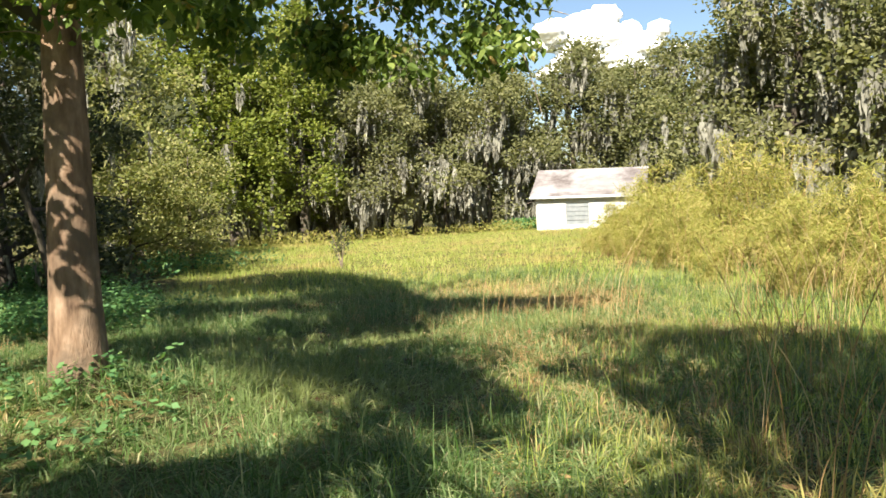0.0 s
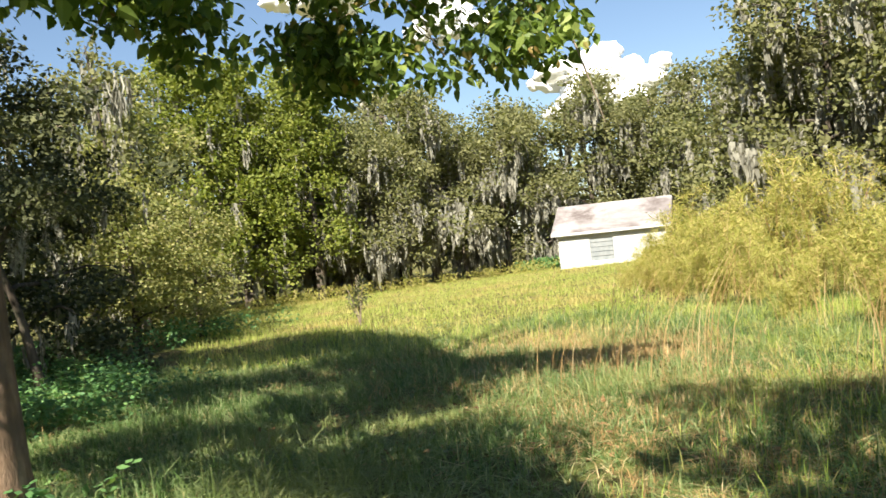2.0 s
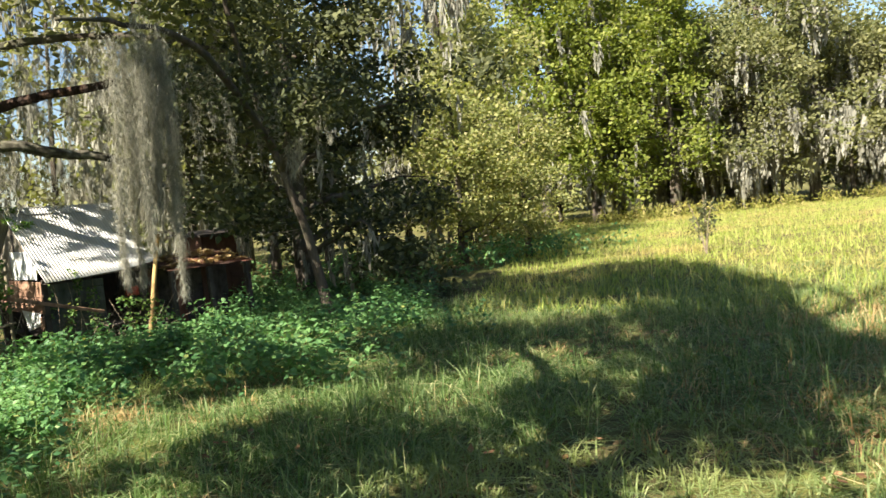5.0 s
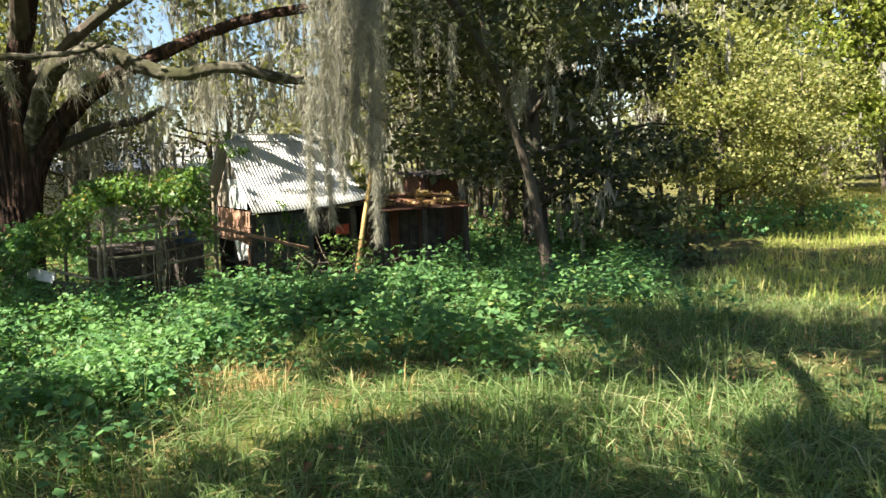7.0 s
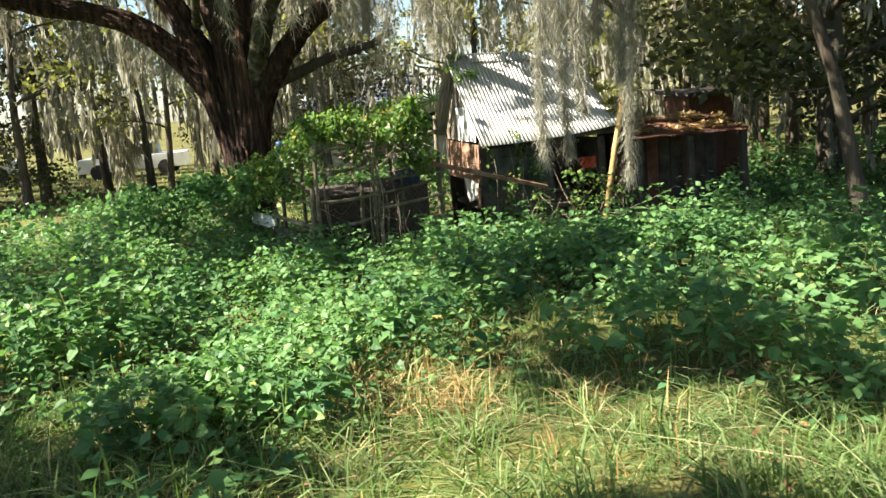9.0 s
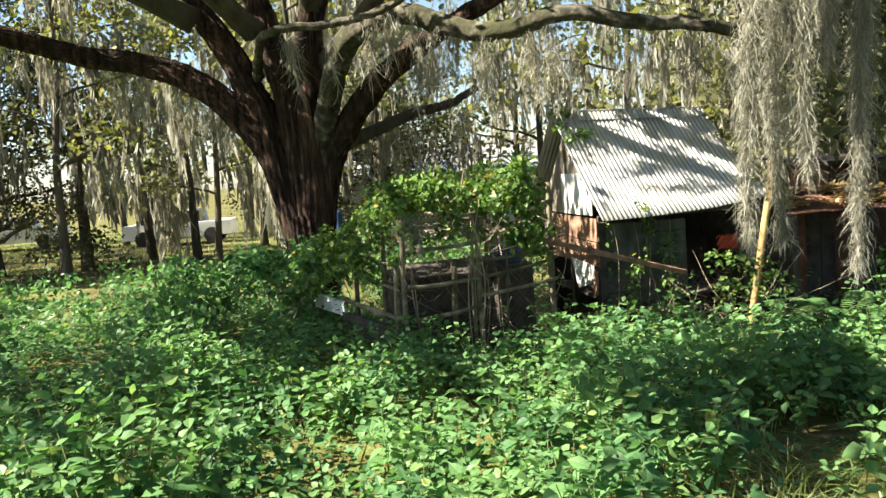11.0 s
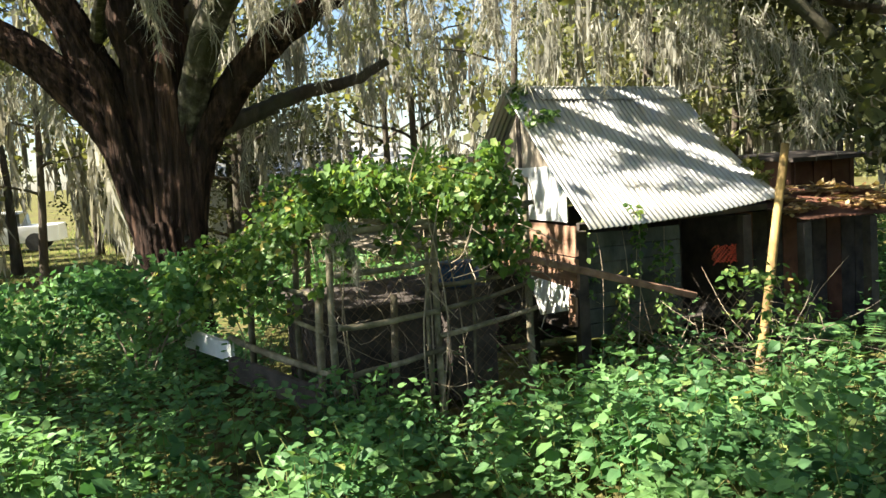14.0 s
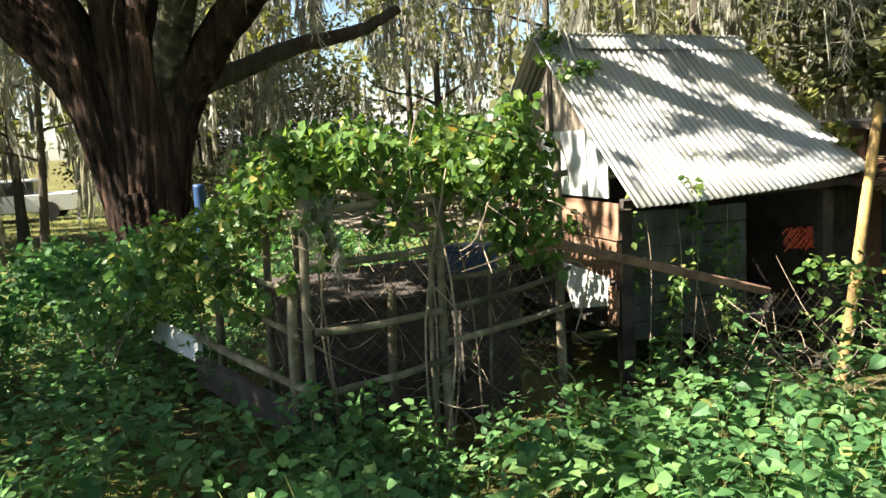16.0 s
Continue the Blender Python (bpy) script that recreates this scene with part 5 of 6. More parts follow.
def build_fan_palm(at, spots, label):
    """A low palm: fans of narrow pleated blades on stalks."""
    rng = np.random.default_rng(31)
    palm = thing("fan_palm", at, label, "palm")
    for k, (dx, dy, h, a) in enumerate(spots):
        c = np.array((at[0] + dx, at[1] + dy, at[2] + h))
        part("stalk", tube([at, ((at[0] + c[0]) / 2, (at[1] + c[1]) / 2, at[2] + h * 0.6), tuple(c)], 0.012, 0.006, 5, 7), M["stem"], palm, base=at)
        V, F = [], []
        for i in range(15):
            t = radians(-110 + 220 * i / 14)
            d = np.array((math.sin(t) * math.cos(a), math.sin(t) * math.sin(a), math.cos(t)))
            L = 0.5 * rng.uniform(0.85, 1.1)
            w = unit(np.cross(d, (math.sin(a), -math.cos(a), 0.0))) * 0.018
            n0 = len(V)
            V += [c - w * 0.3, c + w * 0.3, c + d * L * 0.6 + w, c + d * L * 0.6 - w, c + d * L + [0, 0, -0.08], c + d * L * 0.97 + [0, 0, -0.075]]
            F += [(n0, n0 + 1, n0 + 2, n0 + 3), (n0 + 3, n0 + 2, n0 + 4, n0 + 5)]
        part("frond", (np.array(V), np.array(F)), M["weed"], palm, base=at)


def build_fern(at, fronds, reach):
    """A fern: arching fronds set with narrow leaflets in pairs."""
    rng = np.random.default_rng(int(abs(at[1]) * 100))
    fern = thing("fern", at, "green arching fern among weeds beside the hut", "fern", "ferns by the hut")
    for k in range(fronds):
        a = 2 * math.pi * k / fronds + rng.uniform(-0.3, 0.3)
        L = reach * rng.uniform(0.8, 1.1)
        c, q = math.cos(a), math.sin(a)
        line = [(at[0] + c * L * u, at[1] + q * L * u, at[2] + L * (1.5 * u - 1.15 * u * u)) for u in (0, 0.25, 0.5, 0.75, 1.0)]
        part("frond", tube(line, 0.004, 0.002, 4, 12), M["stem"], fern, base=at)
        Q = smooth_line(line, 34)[5:]
        V, F = [], []
        for i, p in enumerate(Q):
            w = L * 0.16 * math.sin(math.pi * (0.12 + 0.85 * (1 - i / len(Q)))) + 0.01
            for sd in (-1, 1):
                d = np.array((-q * sd + c * 0.35, c * sd + q * 0.35, -0.15)) * w
                e = np.array((c, q, 0.2)) * 0.011
                n0 = len(V)
                V += [p - e, p + d * 0.5 - e, p + d, p + d * 0.5 + e, p + e]
                F += [(n0, n0 + 1, n0 + 3, n0 + 4), (n0 + 1, n0 + 2, n0 + 3, n0 + 3)]
        V = np.array(V)
        tri = [t for f in F for t in ((f[0], f[1], f[2]), (f[0], f[2], f[3])) if len(set(t)) == 3]
        part("foliage", (V, np.array(tri)), M["weed"], fern, base=at)


build_fern((-14.85, 12.35, float(g(-14.85, 12.35)) + 0.05), 8, 0.62)
build_fern((-14.9, 12.95, float(g(-14.9, 12.95)) + 0.02), 9, 0.75)
build_fan_palm((-21.0, 11.3, float(g(-21, 11.3))), [(0.0, 0.0, 2.1, 1.6), (0.1, 0.35, 1.8, 1.2), (-0.1, -0.35, 1.75, 2.0), (0.2, 0.1, 1.5, 1.7)], "small dark fan palm in the shade behind the pen")
lone("plastic_drum", tube([(-26.0, 8.43, float(g(-26, 8.4)) + 0.02), (-26.0, 8.43, 0.1), (-26.0, 8.43, 0.40)], 0.10, 0.10, 20, 6, 0.01), M["blue_plastic"], "blue plastic drum standing beyond the oak", "drum", smooth=True)


# ---- the white house across the meadow ----
def build_house():
    gz = float(g(-8, 60)) - 0.3
    base = (-7.0, 62.0, gz)
    house = thing("house", base, "single-storey white house with a weathered grey gable roof", "house")
    kw = dict(base=base)
    W, D, top = 7.2, 6.5, 0.9
    x0, x1, y0, y1 = -11.6, -11.6 + W, 59.6, 59.6 + D
    t = 0.15
    part("wall", box((x0 + 1.05, y0, (gz + top) / 2), (2.1, t, top - gz)), M["house_paint"], house, **kw)
    part("wall", box((x0 + 5.45, y0, (gz + top) / 2), (3.5, t, top - gz)), M["house_paint"], house, **kw)
    part("wall", box((x0 + 2.9, y0, top - 0.25), (1.6, t, 0.5)), M["house_paint"], house, **kw)
    part("wall", box((x0 + 2.9, y0, gz + 0.3), (1.6, t, 0.6)), M["house_paint"], house, **kw)
    part("wall", box((x0 - 0.0, (y0 + y1) / 2 + 0.08, (gz + top) / 2), (t, D, top - gz)), M["house_paint"], house, **kw)
    part("wall", box((x1, (y0 + y1) / 2 + 0.08, (gz + top) / 2), (t, D, top - gz)), M["house_paint"], house, **kw)
    part("wall", box(((x0 + x1) / 2, y1 + 0.16, (gz + top) / 2), (W, t, top - gz)), M["house_paint"], house, **kw)
    win = part("window", box((x0 + 2.9, y0 + 0.04, -0.4), (1.6, 0.04, 1.75)), M["grey_paint"], house, "boarded window", **kw)
    for i in range(5):
        part("board", box((x0 + 2.9, y0 - 0.01, -1.0 + 0.32 * i), (1.56, 0.03, 0.29), 0, 0, 0, 0.004, i), M["grey_paint"], win, base=(0, 0, 0)).location = Vector((0, 0, 0)) - Vector(base)
    door = part("door", box((x0 + 4.6, y0 - 0.10, gz + 1.05), (0.95, 0.05, 2.05)), M["house_paint"], house, "white plank door", **kw)
    rise = 1.95
    for s in (-1, 1):
        yc = (y0 + y1) / 2 + 0.08
        half = D / 2 + 0.5
        a = math.degrees(math.atan2(rise, half))
        L = math.hypot(rise, half)
        part("roof_slope", box(((x0 + x1) / 2, yc + s * half / 2, top + rise / 2 - 0.05), (W + 0.9, L, 0.12), 0, -s * a, 0, 0.01), M["shingle"], house, "weathered grey roofing", **kw)
        part("fascia", box(((x0 + x1) / 2, yc + s * (half + 0.02), top - 0.06), (W + 0.9, 0.04, 0.18)), M["house_paint"], house, **kw)
    for x in (x0, x1):
        A = np.array([(x - 0.06, y0, top), (x - 0.06, y1, top), (x - 0.06, (y0 + y1) / 2, top + rise * 0.85), (x - 0.06, (y0 + y1) / 2 - 0.1, top + rise * 0.85)])
        B = A + [0.12, 0, 0]
        F = [(0, 1, 2, 3), (7, 6, 5, 4)] + [(i, (i + 1) % 4, 4 + (i + 1) % 4, 4 + i) for i in range(4)]
        part("gable", (np.concatenate([A, B]), np.array(F)), M["house_paint"], house, **kw)


build_house()


# ---- beyond the woods ----
def build_far():
    for (x, y, w, d, h, lab) in ((-43, 13.2, 8, 7, 2.4, "white bungalow with a pale roof beyond the woods"), (-55, 30, 8, 6, 2.4, "pale bungalow half hidden by mossy trees")):
        gz = float(g(x, y))
        t = thing("bungalow", (x, y, gz), lab, "house")
        kw = dict(base=(x, y, gz))
        part("wall", box((x, y, gz + h / 2), (d, w, h)), M["white_paint"], t, **kw)
        for s in (-1, 1):
            part("roof_slope", box((x + s * d / 4, y, gz + h + 0.55), (d / 2 + 0.75, w + 0.8, 0.1), 0, 0, s * 17), M["tin"], t, **kw)
        for k in (-1, 1):
            wn_ = part("window", box((x + d / 2 + 0.01, y + k * w / 4, gz + 1.4), (0.06, 1.2, 1.0)), M["glass"], t, "dark window", **kw)
    for (x, y, a) in ((-44, 2.6, 85), (-47, -5, 95)):
        gz = float(g(x, y))
        car = thing("car", (x, y, gz), "white car parked in the sun beyond the trees", "car", "parked cars")
        car.rotation_euler = (0, 0, radians(a))
        part("body", box((0, 0, 0.62), (4.4, 1.75, 0.6), worn=0.01), M["car_white"], car)
        part("cabin", box((-0.2, 0, 1.15), (2.3, 1.5, 0.5), worn=0.04), M["glass"], car)
        part("roof", box((-0.2, 0, 1.42), (2.0, 1.4, 0.06)), M["car_white"], car)
        for wx in (-1.4, 1.4):
            for wy in (-0.8, 0.8):
                part("wheel", tube([(wx, wy - 0.1, 0.33), (wx, wy, 0.33), (wx, wy + 0.1, 0.33)], 0.33, 0.33, 16, 4), M["rubber"], car)


build_far()


def build_far_woods():
    rng = np.random.default_rng(505)
    C, R = [], []
    for k in range(420):
        u = rng.random()
        u = 0.27 + 0.73 * u
        x = np.interp(u, [0, 0.25, 0.5, 1], [-75, -62, -48, 45])
        y = np.interp(u, [0, 0.25, 0.5, 1], [25, 60, 84, 92])
        x, y = x + rng.normal(0, 2.5), y + rng.normal(0, 2.5)
        C.append((x, y, float(g(x, y)) + rng.uniform(0, 9.5) * (1 if u > 0.12 else 0.5)))
        R.append(rng.uniform(1.2, 2.6))
    P = clumps(C, R, 30000, rng, 0.8)
    lone("far_woods", leaves(P, 0.62, rng, 0.6, 0.2, 0.2), M["oak_leaf"], "dense dark woods closing off the meadow", "woods", "stuff")


build_far_woods()


# ---- clouds ----
def build_clouds():
    rng = np.random.default_rng(2)
    for cx, cy, cz, s in ((-170, 1480, 235, 70), (-620, 1360, 480, 60), (140, 1500, 420, 80), (-420, 1440, 390, 45)):
        C = np.array([(cx, cy, cz)]) + rng.normal(0, 1, (44, 3)) * [s * 0.75, s * 0.3, s * 0.36]
        bits = []
        for c in C:
            bm = bmesh.new()
            bmesh.ops.create_icosphere(bm, subdivisions=3, radius=s * rng.uniform(0.12, 0.5))
            V = np.array([v.co[:] for v in bm.verts])
            F = np.array([[v.index for v in f.verts] for f in bm.faces])
            bm.free()
            k = np.array([noise.noise(Vector(v) / (s * 0.2) + Vector(c)) + 0.5 * noise.noise(Vector(v) / (s * 0.07)) for v in V])
            bits.append((V * (1 + 0.42 * k[:, None]) * [1.2, 1, 0.75] + c, F))
        lone("backdrop", join(*bits), M["cloud"], "bright white cumulus cloud low in the sky", "cloud", "structure", True)


build_clouds()


# ---- grass and weeds ----
def weed_edge(y):
    """The x at which the weeds begin."""
    return 0.45 * np.sin(1.9 * y) + 0.35 * np.sin(4.3 * y + 1) + np.interp(y, [-6, 2, 4.5, 6.5, 8, 10, 12.8, 14.5, 17, 20], [-5.2, -5.8, -6.3, -7.8, -8.4, -8.7, -9.7, -11.0, -13.2, -15.0])


def scatter(n, x0, x1, y0, y1, keep, rng):
    x, y = rng.uniform(x0, x1, n), rng.uniform(y0, y1, n)
    ok = rng.random(n) < keep(x, y)
    x, y = x[ok], y[ok]
    return np.stack([x, y, g(x, y) - 0.03], 1)


def path_x(y):
    return np.interp(y, [0, 1, 2, 3, 4.4, 5.5, 7.3, 8], [0, -0.5, -0.8, -1.1, -1.55, -1.9, -3.6, -6])


def build_grass():
    rng = np.random.default_rng(101)

    def near(x, y):
        d = np.hypot(x + 2.5, y - 5.5)
        p = np.clip(1.45 - d / 12, 0.10, 1)
        w = np.clip((x - weed_edge(y)) / 2.6 + 1.2, 0.0, 1)
        patch = 0.55 + 0.45 * np.sin(x * 2.1 + np.sin(y * 1.7)) * np.sin(y * 1.9 + 0.6 * x)
        return p * w * (0.68 + 0.32 * patch)

    T = scatter(40000, -14, 7, -1.5, 21, near, rng)
    P, A = tufts(T, 11, 0.08, rng)
    tall = 0.22 + 0.10 * np.sin(P[:, 0] * 1.3 + 0.7) * np.sin(P[:, 1] * 1.1)
    lone("meadow_grass", blades(P, np.repeat(rng.uniform(0.6, 1.4, len(T)), 11) * tall, 0.0115, rng, 2.1, ang=A), M["grass"], "long soft green meadow grass with straw among it", "grass", "stuff")
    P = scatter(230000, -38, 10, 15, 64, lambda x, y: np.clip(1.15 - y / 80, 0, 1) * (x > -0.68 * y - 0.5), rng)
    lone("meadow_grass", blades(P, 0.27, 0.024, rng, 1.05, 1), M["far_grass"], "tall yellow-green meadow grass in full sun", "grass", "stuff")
    T = scatter(5200, -3.4, 9, 1.5, 17, lambda x, y: np.clip((x + 2.6 - 0.1 * y) / 2.5, 0, 1), rng)
    P, A = tufts(T, 11, 0.1, rng)
    lone("dry_grass", blades(P, 0.30, 0.010, rng, 1.3, ang=A), M["far_grass"], "rank yellowing grass beside the path", "grass", "stuff")
    P = scatter(34000, -62, -27, -18, 34, lambda x, y: np.clip((-24 - x) / 12, 0, 1), rng)
    lone("meadow_grass", blades(P, 0.22, 0.04, rng, 1.4, 1), M["grass"], "sunlit pale grass beyond the woods", "grass", "stuff")
    T = scatter(500, -9.5, 4, 0, 15, near, rng)
    for cx, cy, sx, sy, n in ((-2.6, 12.6, 1.1, 1.0, 420), (-1.2, 9.4, 0.9, 0.8, 260), (-3.6, 15.0, 1.4, 1.0, 300), (0.4, 6.6, 1.0, 1.0, 320), (-9.5, 8.3, 0.35, 0.35, 60)):
        x, y = rng.normal(cx, sx, n), rng.normal(cy, sy, n)
        T = np.concatenate([T, np.stack([x, y, g(x, y) - 0.02], 1)])
    P, A = tufts(T, 14, 0.12, rng)
    lone("dead_grass", blades(P, 0.22, 0.008, rng, 1.7, ang=A), M["straw"], "flattened dead straw matted in the grass", "grass", "stuff")
    x, y = rng.uniform(-10.5, 3, 5200), rng.uniform(-1, 14, 5200)
    spot = np.array([noise.noise(Vector((a * 0.8, b * 0.8, 4.0))) for a, b in zip(x, y)]) > 0.12
    P = np.stack([x, y, g(x, y) + rng.uniform(0.0, 0.07, len(x))], 1)[spot]
    lone("leaf_litter", leaves(P, 0.065, rng, 0.6, 0.0, 0.7), M["dead_leaf"], "brown dead leaves scattered in the grass", "leaf litter", "stuff")
    # tall straw stalks, seed heads bent over
    bits = []
    for k in range(330):
        if k < 26:
            x, y = rng.normal(-1.9, 0.55), rng.normal(11.0, 0.7)
        else:
            x, y = rng.uniform(0.2, 4.5), rng.uniform(3.6, 15)
        h = rng.uniform(0.5, 1.35)
        a = rng.normal(0.0, 0.7) if k < 26 else rng.uniform(0, 6.28)
        dx, dy = math.cos(a) * h * 0.35, math.sin(a) * h * 0.35
        z = float(g(x, y))
        bits.append(tube([(x, y, z - 0.02), (x + dx * 0.25, y + dy * 0.25, z + h * 0.55), (x + dx, y + dy, z + h)], 0.0055 if k < 26 else 0.0042, 0.0018, 3, 8))
    lone("straw_stalks", join(*bits), M["straw"], "tall dry straw stalks leaning over the grass", "grass", "stuff")


build_grass()


def build_weeds():
    rng = np.random.default_rng(202)

    def zone(x, y):
        gap = 0.5 + 0.9 * np.sin(x * 1.5 + 1.3 * np.sin(y * 0.8)) * np.sin(y * 1.35 + 0.7 * np.sin(x))
        inside = np.clip((weed_edge(y) - x) / 1.8 + 0.2 + 0.8 * (gap - 0.5), 0, 1) * np.clip(0.55 + gap * 0.5, 0.25, 1) * (x > -21)
        hut = (x < -15.0) & (y > 8.4) & (y < 15)
        tree = np.hypot(x + 4.9, y - 4.9) < 1.3
        return np.where(tree, 0.16, inside * np.where(hut, 0.15, 1.0))

    P = scatter(37000, -21, -3.4, -3, 19, zone, rng)
    mound = np.array([noise.noise(Vector((p[0] * 0.85, p[1] * 0.85, 0))) + 0.55 * noise.noise(Vector((p[0] * 2.3, p[1] * 2.3, 3))) for p in P])
    full = rng.random(len(P)) < np.clip(0.8 + 1.6 * mound, 0.22, 1)
    P, mound = P[full], mound[full]
    H = rng.uniform(0.22, 0.42, len(P)) * np.clip(1.0 + 1.7 * mound, 0.3, 2.1)
    trodden = np.abs(P[:, 1] - np.interp(P[:, 0], [-11.0, -10.0, -9.0, -8.0, -6.0, -4.0], [8.0, 7.5, 7.4, 7.5, 7.7, 7.6])) < 0.8
    H = np.where(trodden & (P[:, 0] > -11.4), np.minimum(H, 0.34), H)
    H = np.where(np.hypot(P[:, 0] + 4.9, P[:, 1] - 4.9) < 1.9, np.minimum(H, 0.2), H)
    close = np.hypot(P[:, 0] + 11.8, P[:, 1] - 8.9) < 3.6
    lean = rng.normal(0, 0.14, (len(P), 2))
    # nettle-like plants: a stem with crossed pairs of leaves and a tuft at the tip
    K, h, ln = P[close], H[close], lean[close]
    pts, way, size = [], [], []
    turn = rng.uniform(0, 2 * np.pi, len(K))
    for node in range(6):
        u = 0.30 + 0.14 * node
        at = K + np.stack([ln[:, 0] * u, ln[:, 1] * u, h * u + 0.02], 1)
        for side in range(4 if node == 5 else 2):
            a = turn + node * 1.57 + side * (1.57 if node == 5 else 3.14) + rng.normal(0, 0.3, len(K))
            tip = rng.normal(0.45, 0.3, len(K)) if node == 5 else rng.normal(-0.32 + 0.1 * node, 0.42, len(K))
            pts.append(at + np.stack([np.cos(a), np.sin(a), np.zeros(len(K))], 1) * 0.022)
            way.append(np.stack([np.cos(a), np.sin(a), np.zeros(len(K)) + tip], 1))
            size.append(np.full(len(K), (0.060, 0.082, 0.088, 0.080, 0.066, 0.046)[node]) * np.clip(h / 0.32, 0.75, 1.25))
    lone("weed_bed", broad_leaves(np.concatenate(pts), np.concatenate(size), rng, 0.15, 0.45, 0.72, np.concatenate(way)), M["weed"], "dense bed of nettle-like green weeds", "weeds", "stuff")
    K, h, ln = P[~close], H[~close], lean[~close]
    per = 12
    top = np.repeat(K, per, 0)
    u = np.tile(np.linspace(0.25, 1.0, per), len(K))
    a = rng.uniform(0, 2 * np.pi, len(top))
    r = 0.08 * (1.15 - u) + rng.uniform(0, 0.05, len(top))
    top[:, 0] += np.cos(a) * r + np.repeat(ln[:, 0], per) * u
    top[:, 1] += np.sin(a) * r + np.repeat(ln[:, 1], per) * u
    top[:, 2] += u * np.repeat(h, per) + 0.03
    lone("weed_bed", leaves(top, 0.075, rng, 0.66, 0.2, 0.65), M["weed"], "dense bed of nettle-like green weeds in shade", "weeds", "stuff")
    bits = [tube([p, p + [q[0] * 0.5, q[1] * 0.5, k * 0.5], p + [q[0], q[1], k]], 0.004, 0.002, 3, 4) for p, k, q in zip(P[close], H[close], lean[close])]
    lone("weed_stems", join(*bits), M["stem"], "thin green weed stems", "weeds", "stuff")


build_weeds()


def build_feather(seed, h, stems):
    """A clump of feathery weed: arching stems with fine drooping leaves."""
    rng = np.random.default_rng(seed)
    ob = thing("feathery_weed", (0, 0, 0), "tall clump of feathery yellow-green weed bowing over", "shrub", "feathery weeds")
    tubes, pts = [], []
    for k in range(stems):
        a = rng.uniform(0, 2 * np.pi)
        H = h * rng.uniform(0.55, 1.1)
        out = H * rng.uniform(0.15, 0.5)
        x, y = rng.normal(0, 0.22, 2)
        L = [(x, y, -0.05), (x + math.cos(a) * out * 0.25, y + math.sin(a) * out * 0.25, H * 0.5), (x + math.cos(a) * out * 0.7, y + math.sin(a) * out * 0.7, H * 0.92), (x + math.cos(a) * out * 1.25, y + math.sin(a) * out * 1.25, H * 0.9)]
        tubes.append(tube(L, 0.011, 0.003, 4, 9))
        Q = smooth_line(L, 110)[18:]
        pts.append(np.repeat(Q, 3, 0))
    part("woody_growth", join(*tubes), M["straw"], ob)
    P = np.concatenate(pts)
    P = P + rng.normal(0, 0.075, P.shape)
    part("foliage", leaves(P, 0.17, rng, 0.085, 0.3, 0.0, 0.02, 0.6), M["feather"], ob)
    return ob


rngf = np.random.default_rng(77)
fa, fb, fc = build_feather(1, 2.1, 13), build_feather(2, 1.6, 11), build_feather(3, 2.6, 12)
feather_spots = []
for k in range(84):
    y = rngf.uniform(8, 30)
    left = np.interp(y, [8, 10, 14, 20, 30], [2.4, 1.7, 0.4, -2.0, -4.8])
    x = left + abs(rngf.normal(0, 2.4)) + rngf.uniform(0, 0.5)
    feather_spots.append((x, y, rngf.uniform(0, 360), rngf.uniform(0.65, 1.15) * min(1.1, 0.36 + (x - left) * 0.24)))
plant_trees(fa, feather_spots[::3])
plant_trees(fb, feather_spots[1::3])
plant_trees(fc, feather_spots[2::3])


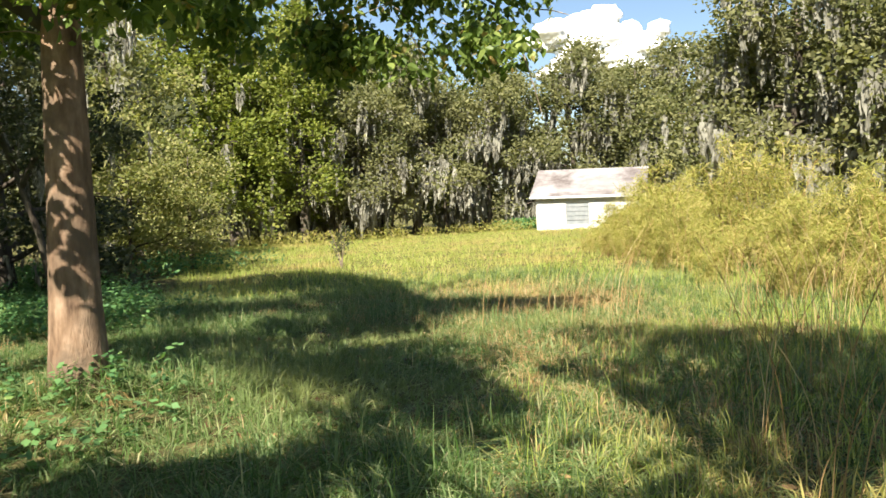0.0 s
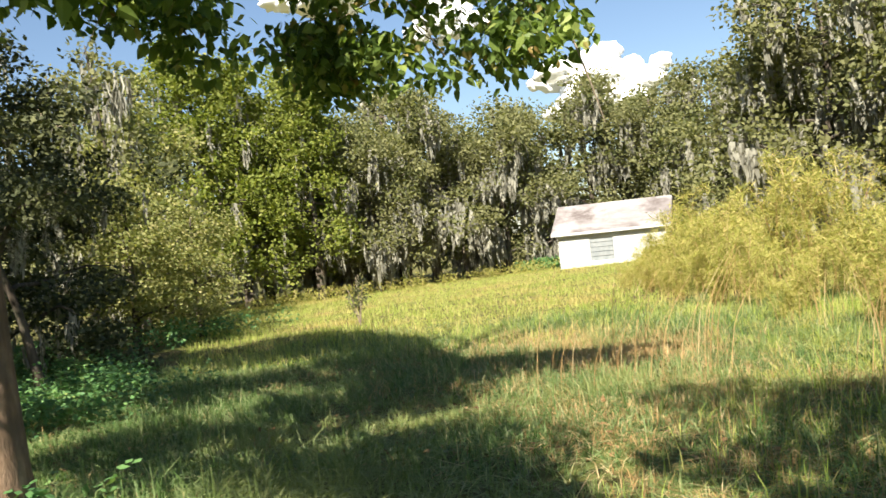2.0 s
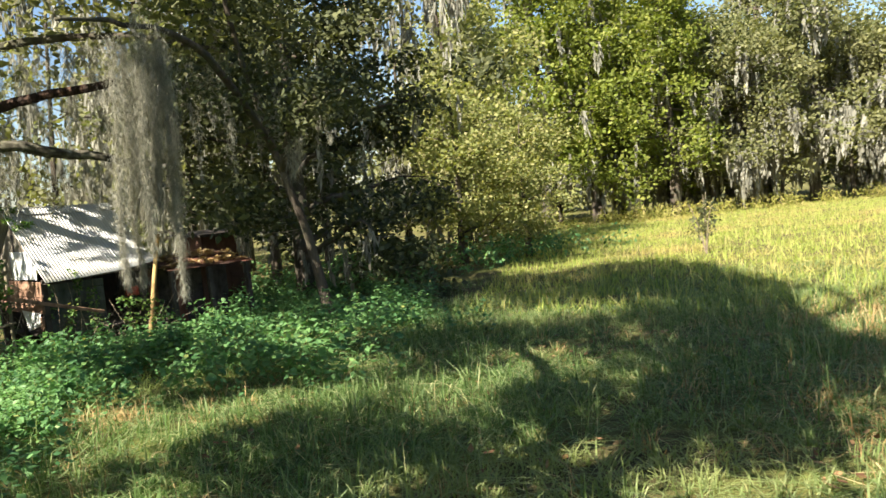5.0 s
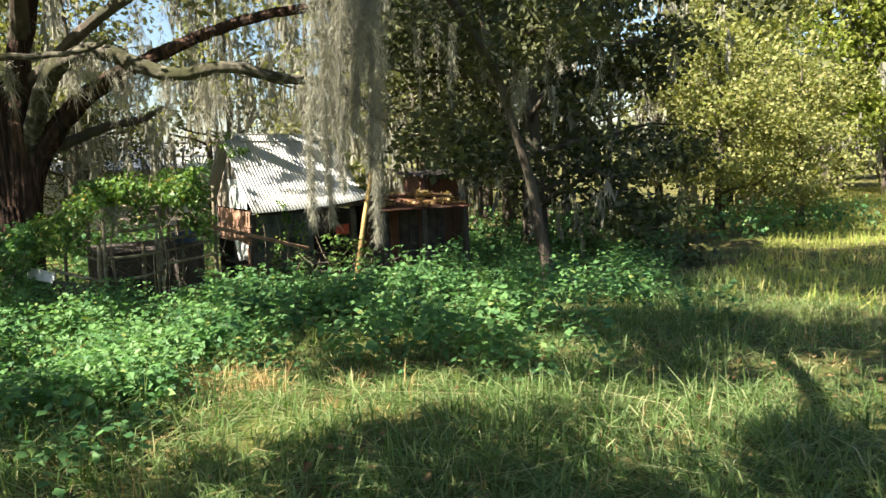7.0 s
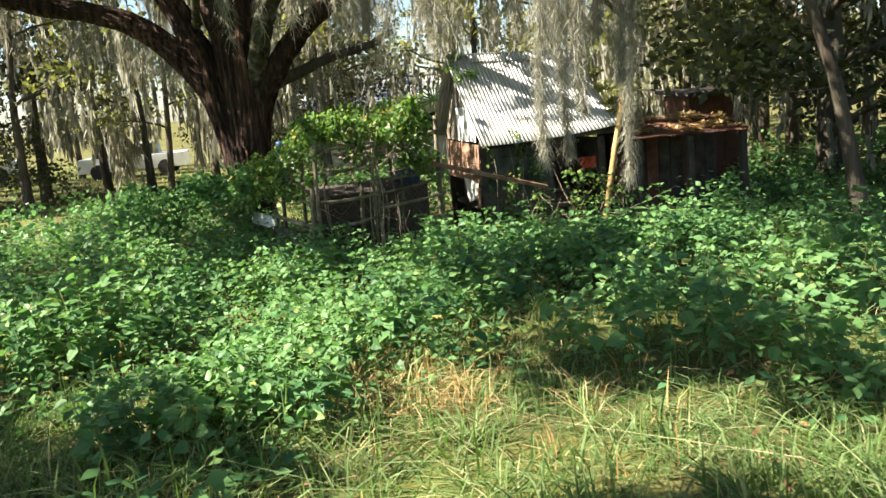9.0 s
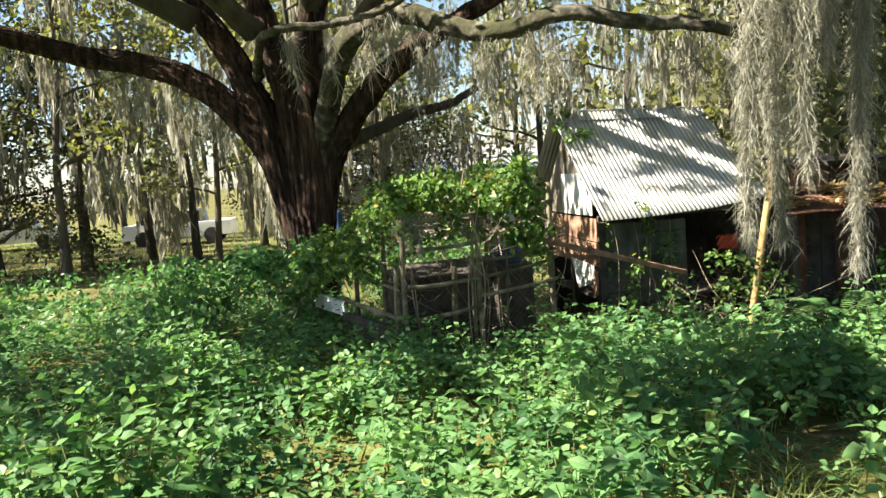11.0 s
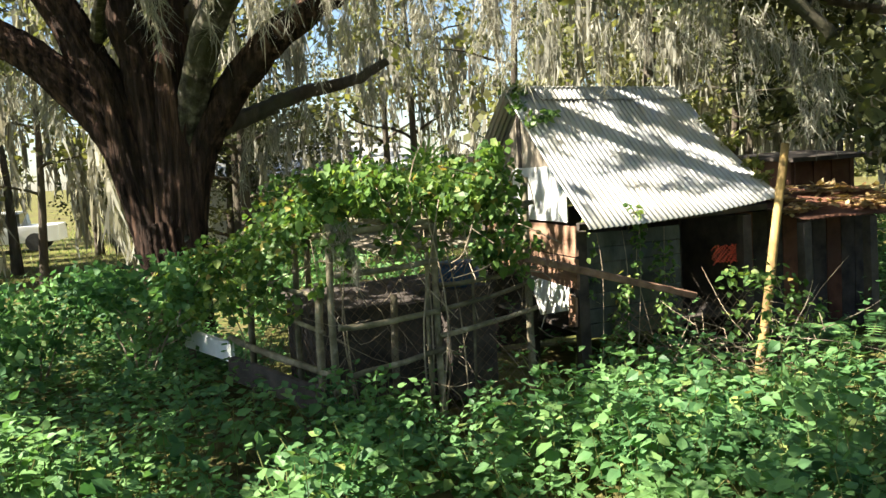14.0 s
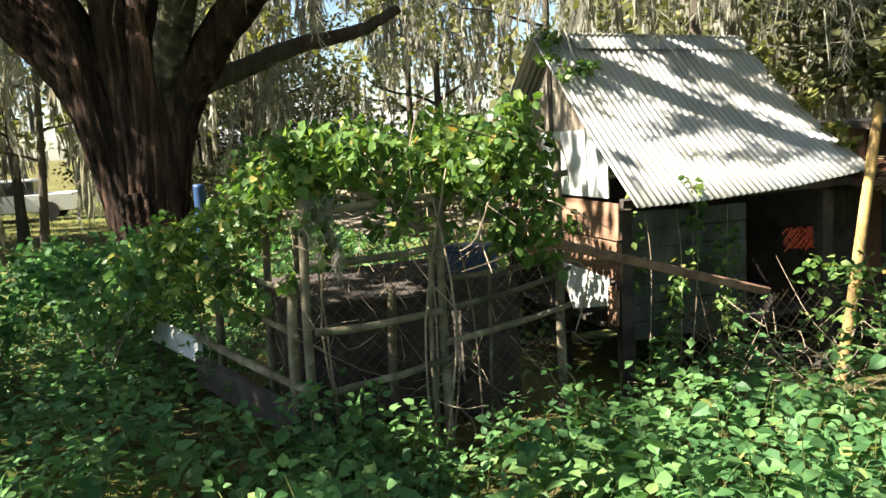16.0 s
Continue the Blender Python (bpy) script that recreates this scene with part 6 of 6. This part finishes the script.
def build_edge_brush():
    """Low brush along the foot of the woods and the lone dead weed in the meadow."""
    rng = np.random.default_rng(303)
    C, R = [], []
    for k in range(150):
        u = rng.random()
        x, y = np.interp(u, [0, 0.35, 0.6, 0.8, 1], [-32, -25, -18, -13.5, -24]), np.interp(u, [0, 0.35, 0.6, 0.8, 1], [46, 53, 60, 63, 40])
        x, y = x + rng.normal(0, 1.3), y + rng.normal(0, 1.0)
        C.append((x, y, float(g(x, y)) + 0.3))
        R.append(rng.uniform(0.4, 1.0))
    P = clumps(C, R, 7000, rng, 0.8)
    lone("edge_brush", leaves(P, 0.24, rng, 0.16, 0.0, 0.0), M["feather"], "tawny brush along the foot of the woods", "brush", "stuff")
    C, R = [], []
    for k in range(60):
        x, y = rng.uniform(-16, -9), rng.uniform(64.5, 67)
        C.append((x, y, float(g(x, y)) + 0.3))
        R.append(rng.uniform(0.5, 1.0))
    P = clumps(C, R, 3500, rng, 0.7)
    lone("edge_brush", leaves(P, 0.3, rng, 0.6, 0.1, 0.4), M["weed"], "dark green brush beside the white house", "brush", "stuff")
    x, y = -11.0, 24.2
    z = float(g(x, y))
    ob = thing("dead_weed", (x, y, z), "thin brown dead weed standing in the meadow", "weed")
    st = []
    for k in range(9):
        a, h = rng.uniform(0, 6.28), rng.uniform(0.7, 1.5)
        st.append(tube([(0, 0, -0.05), (math.cos(a) * 0.12, math.sin(a) * 0.12, h * 0.5), (math.cos(a) * 0.35, math.sin(a) * 0.35, h)], 0.016, 0.006, 4, 6))
    part("woody_growth", join(*st), M["twig"], ob)
    P = clumps([(0, 0, 0.8), (0.1, 0, 1.1), (-0.15, 0.1, 0.6)], [0.35, 0.25, 0.3], 320, rng, 1.2)
    part("foliage", leaves(P, 0.10, rng), M["dark_leaf"], ob)


build_edge_brush()


def build_understory():
    """Brush under the trees round the huts."""
    rng = np.random.default_rng(404)
    C, R = [], []
    for k in range(70):
        x, y = rng.uniform(-24, -15.5), rng.uniform(15.2, 30)
        C.append((x, y, float(g(x, y)) + 0.25))
        R.append(rng.uniform(0.4, 0.9))
    for k in range(90):
        x, y = rng.uniform(-27, -16.4), rng.uniform(-2.0, 7.4)
        C.append((x, y, float(g(x, y)) + 0.35))
        R.append(rng.uniform(0.3, 0.6))
    for k in range(40):
        x, y = rng.uniform(-27, -20), rng.uniform(8.5, 16)
        C.append((x, y, float(g(x, y)) + 0.4))
        R.append(rng.uniform(0.4, 0.9))
    P = clumps(C, R, 19000, rng, 0.8)
    lone("understory", leaves(P, 0.12, rng, 0.6, 0.2, 0.3), M["weed"], "tangled dark green undergrowth beneath the trees", "brush", "stuff")


build_understory()
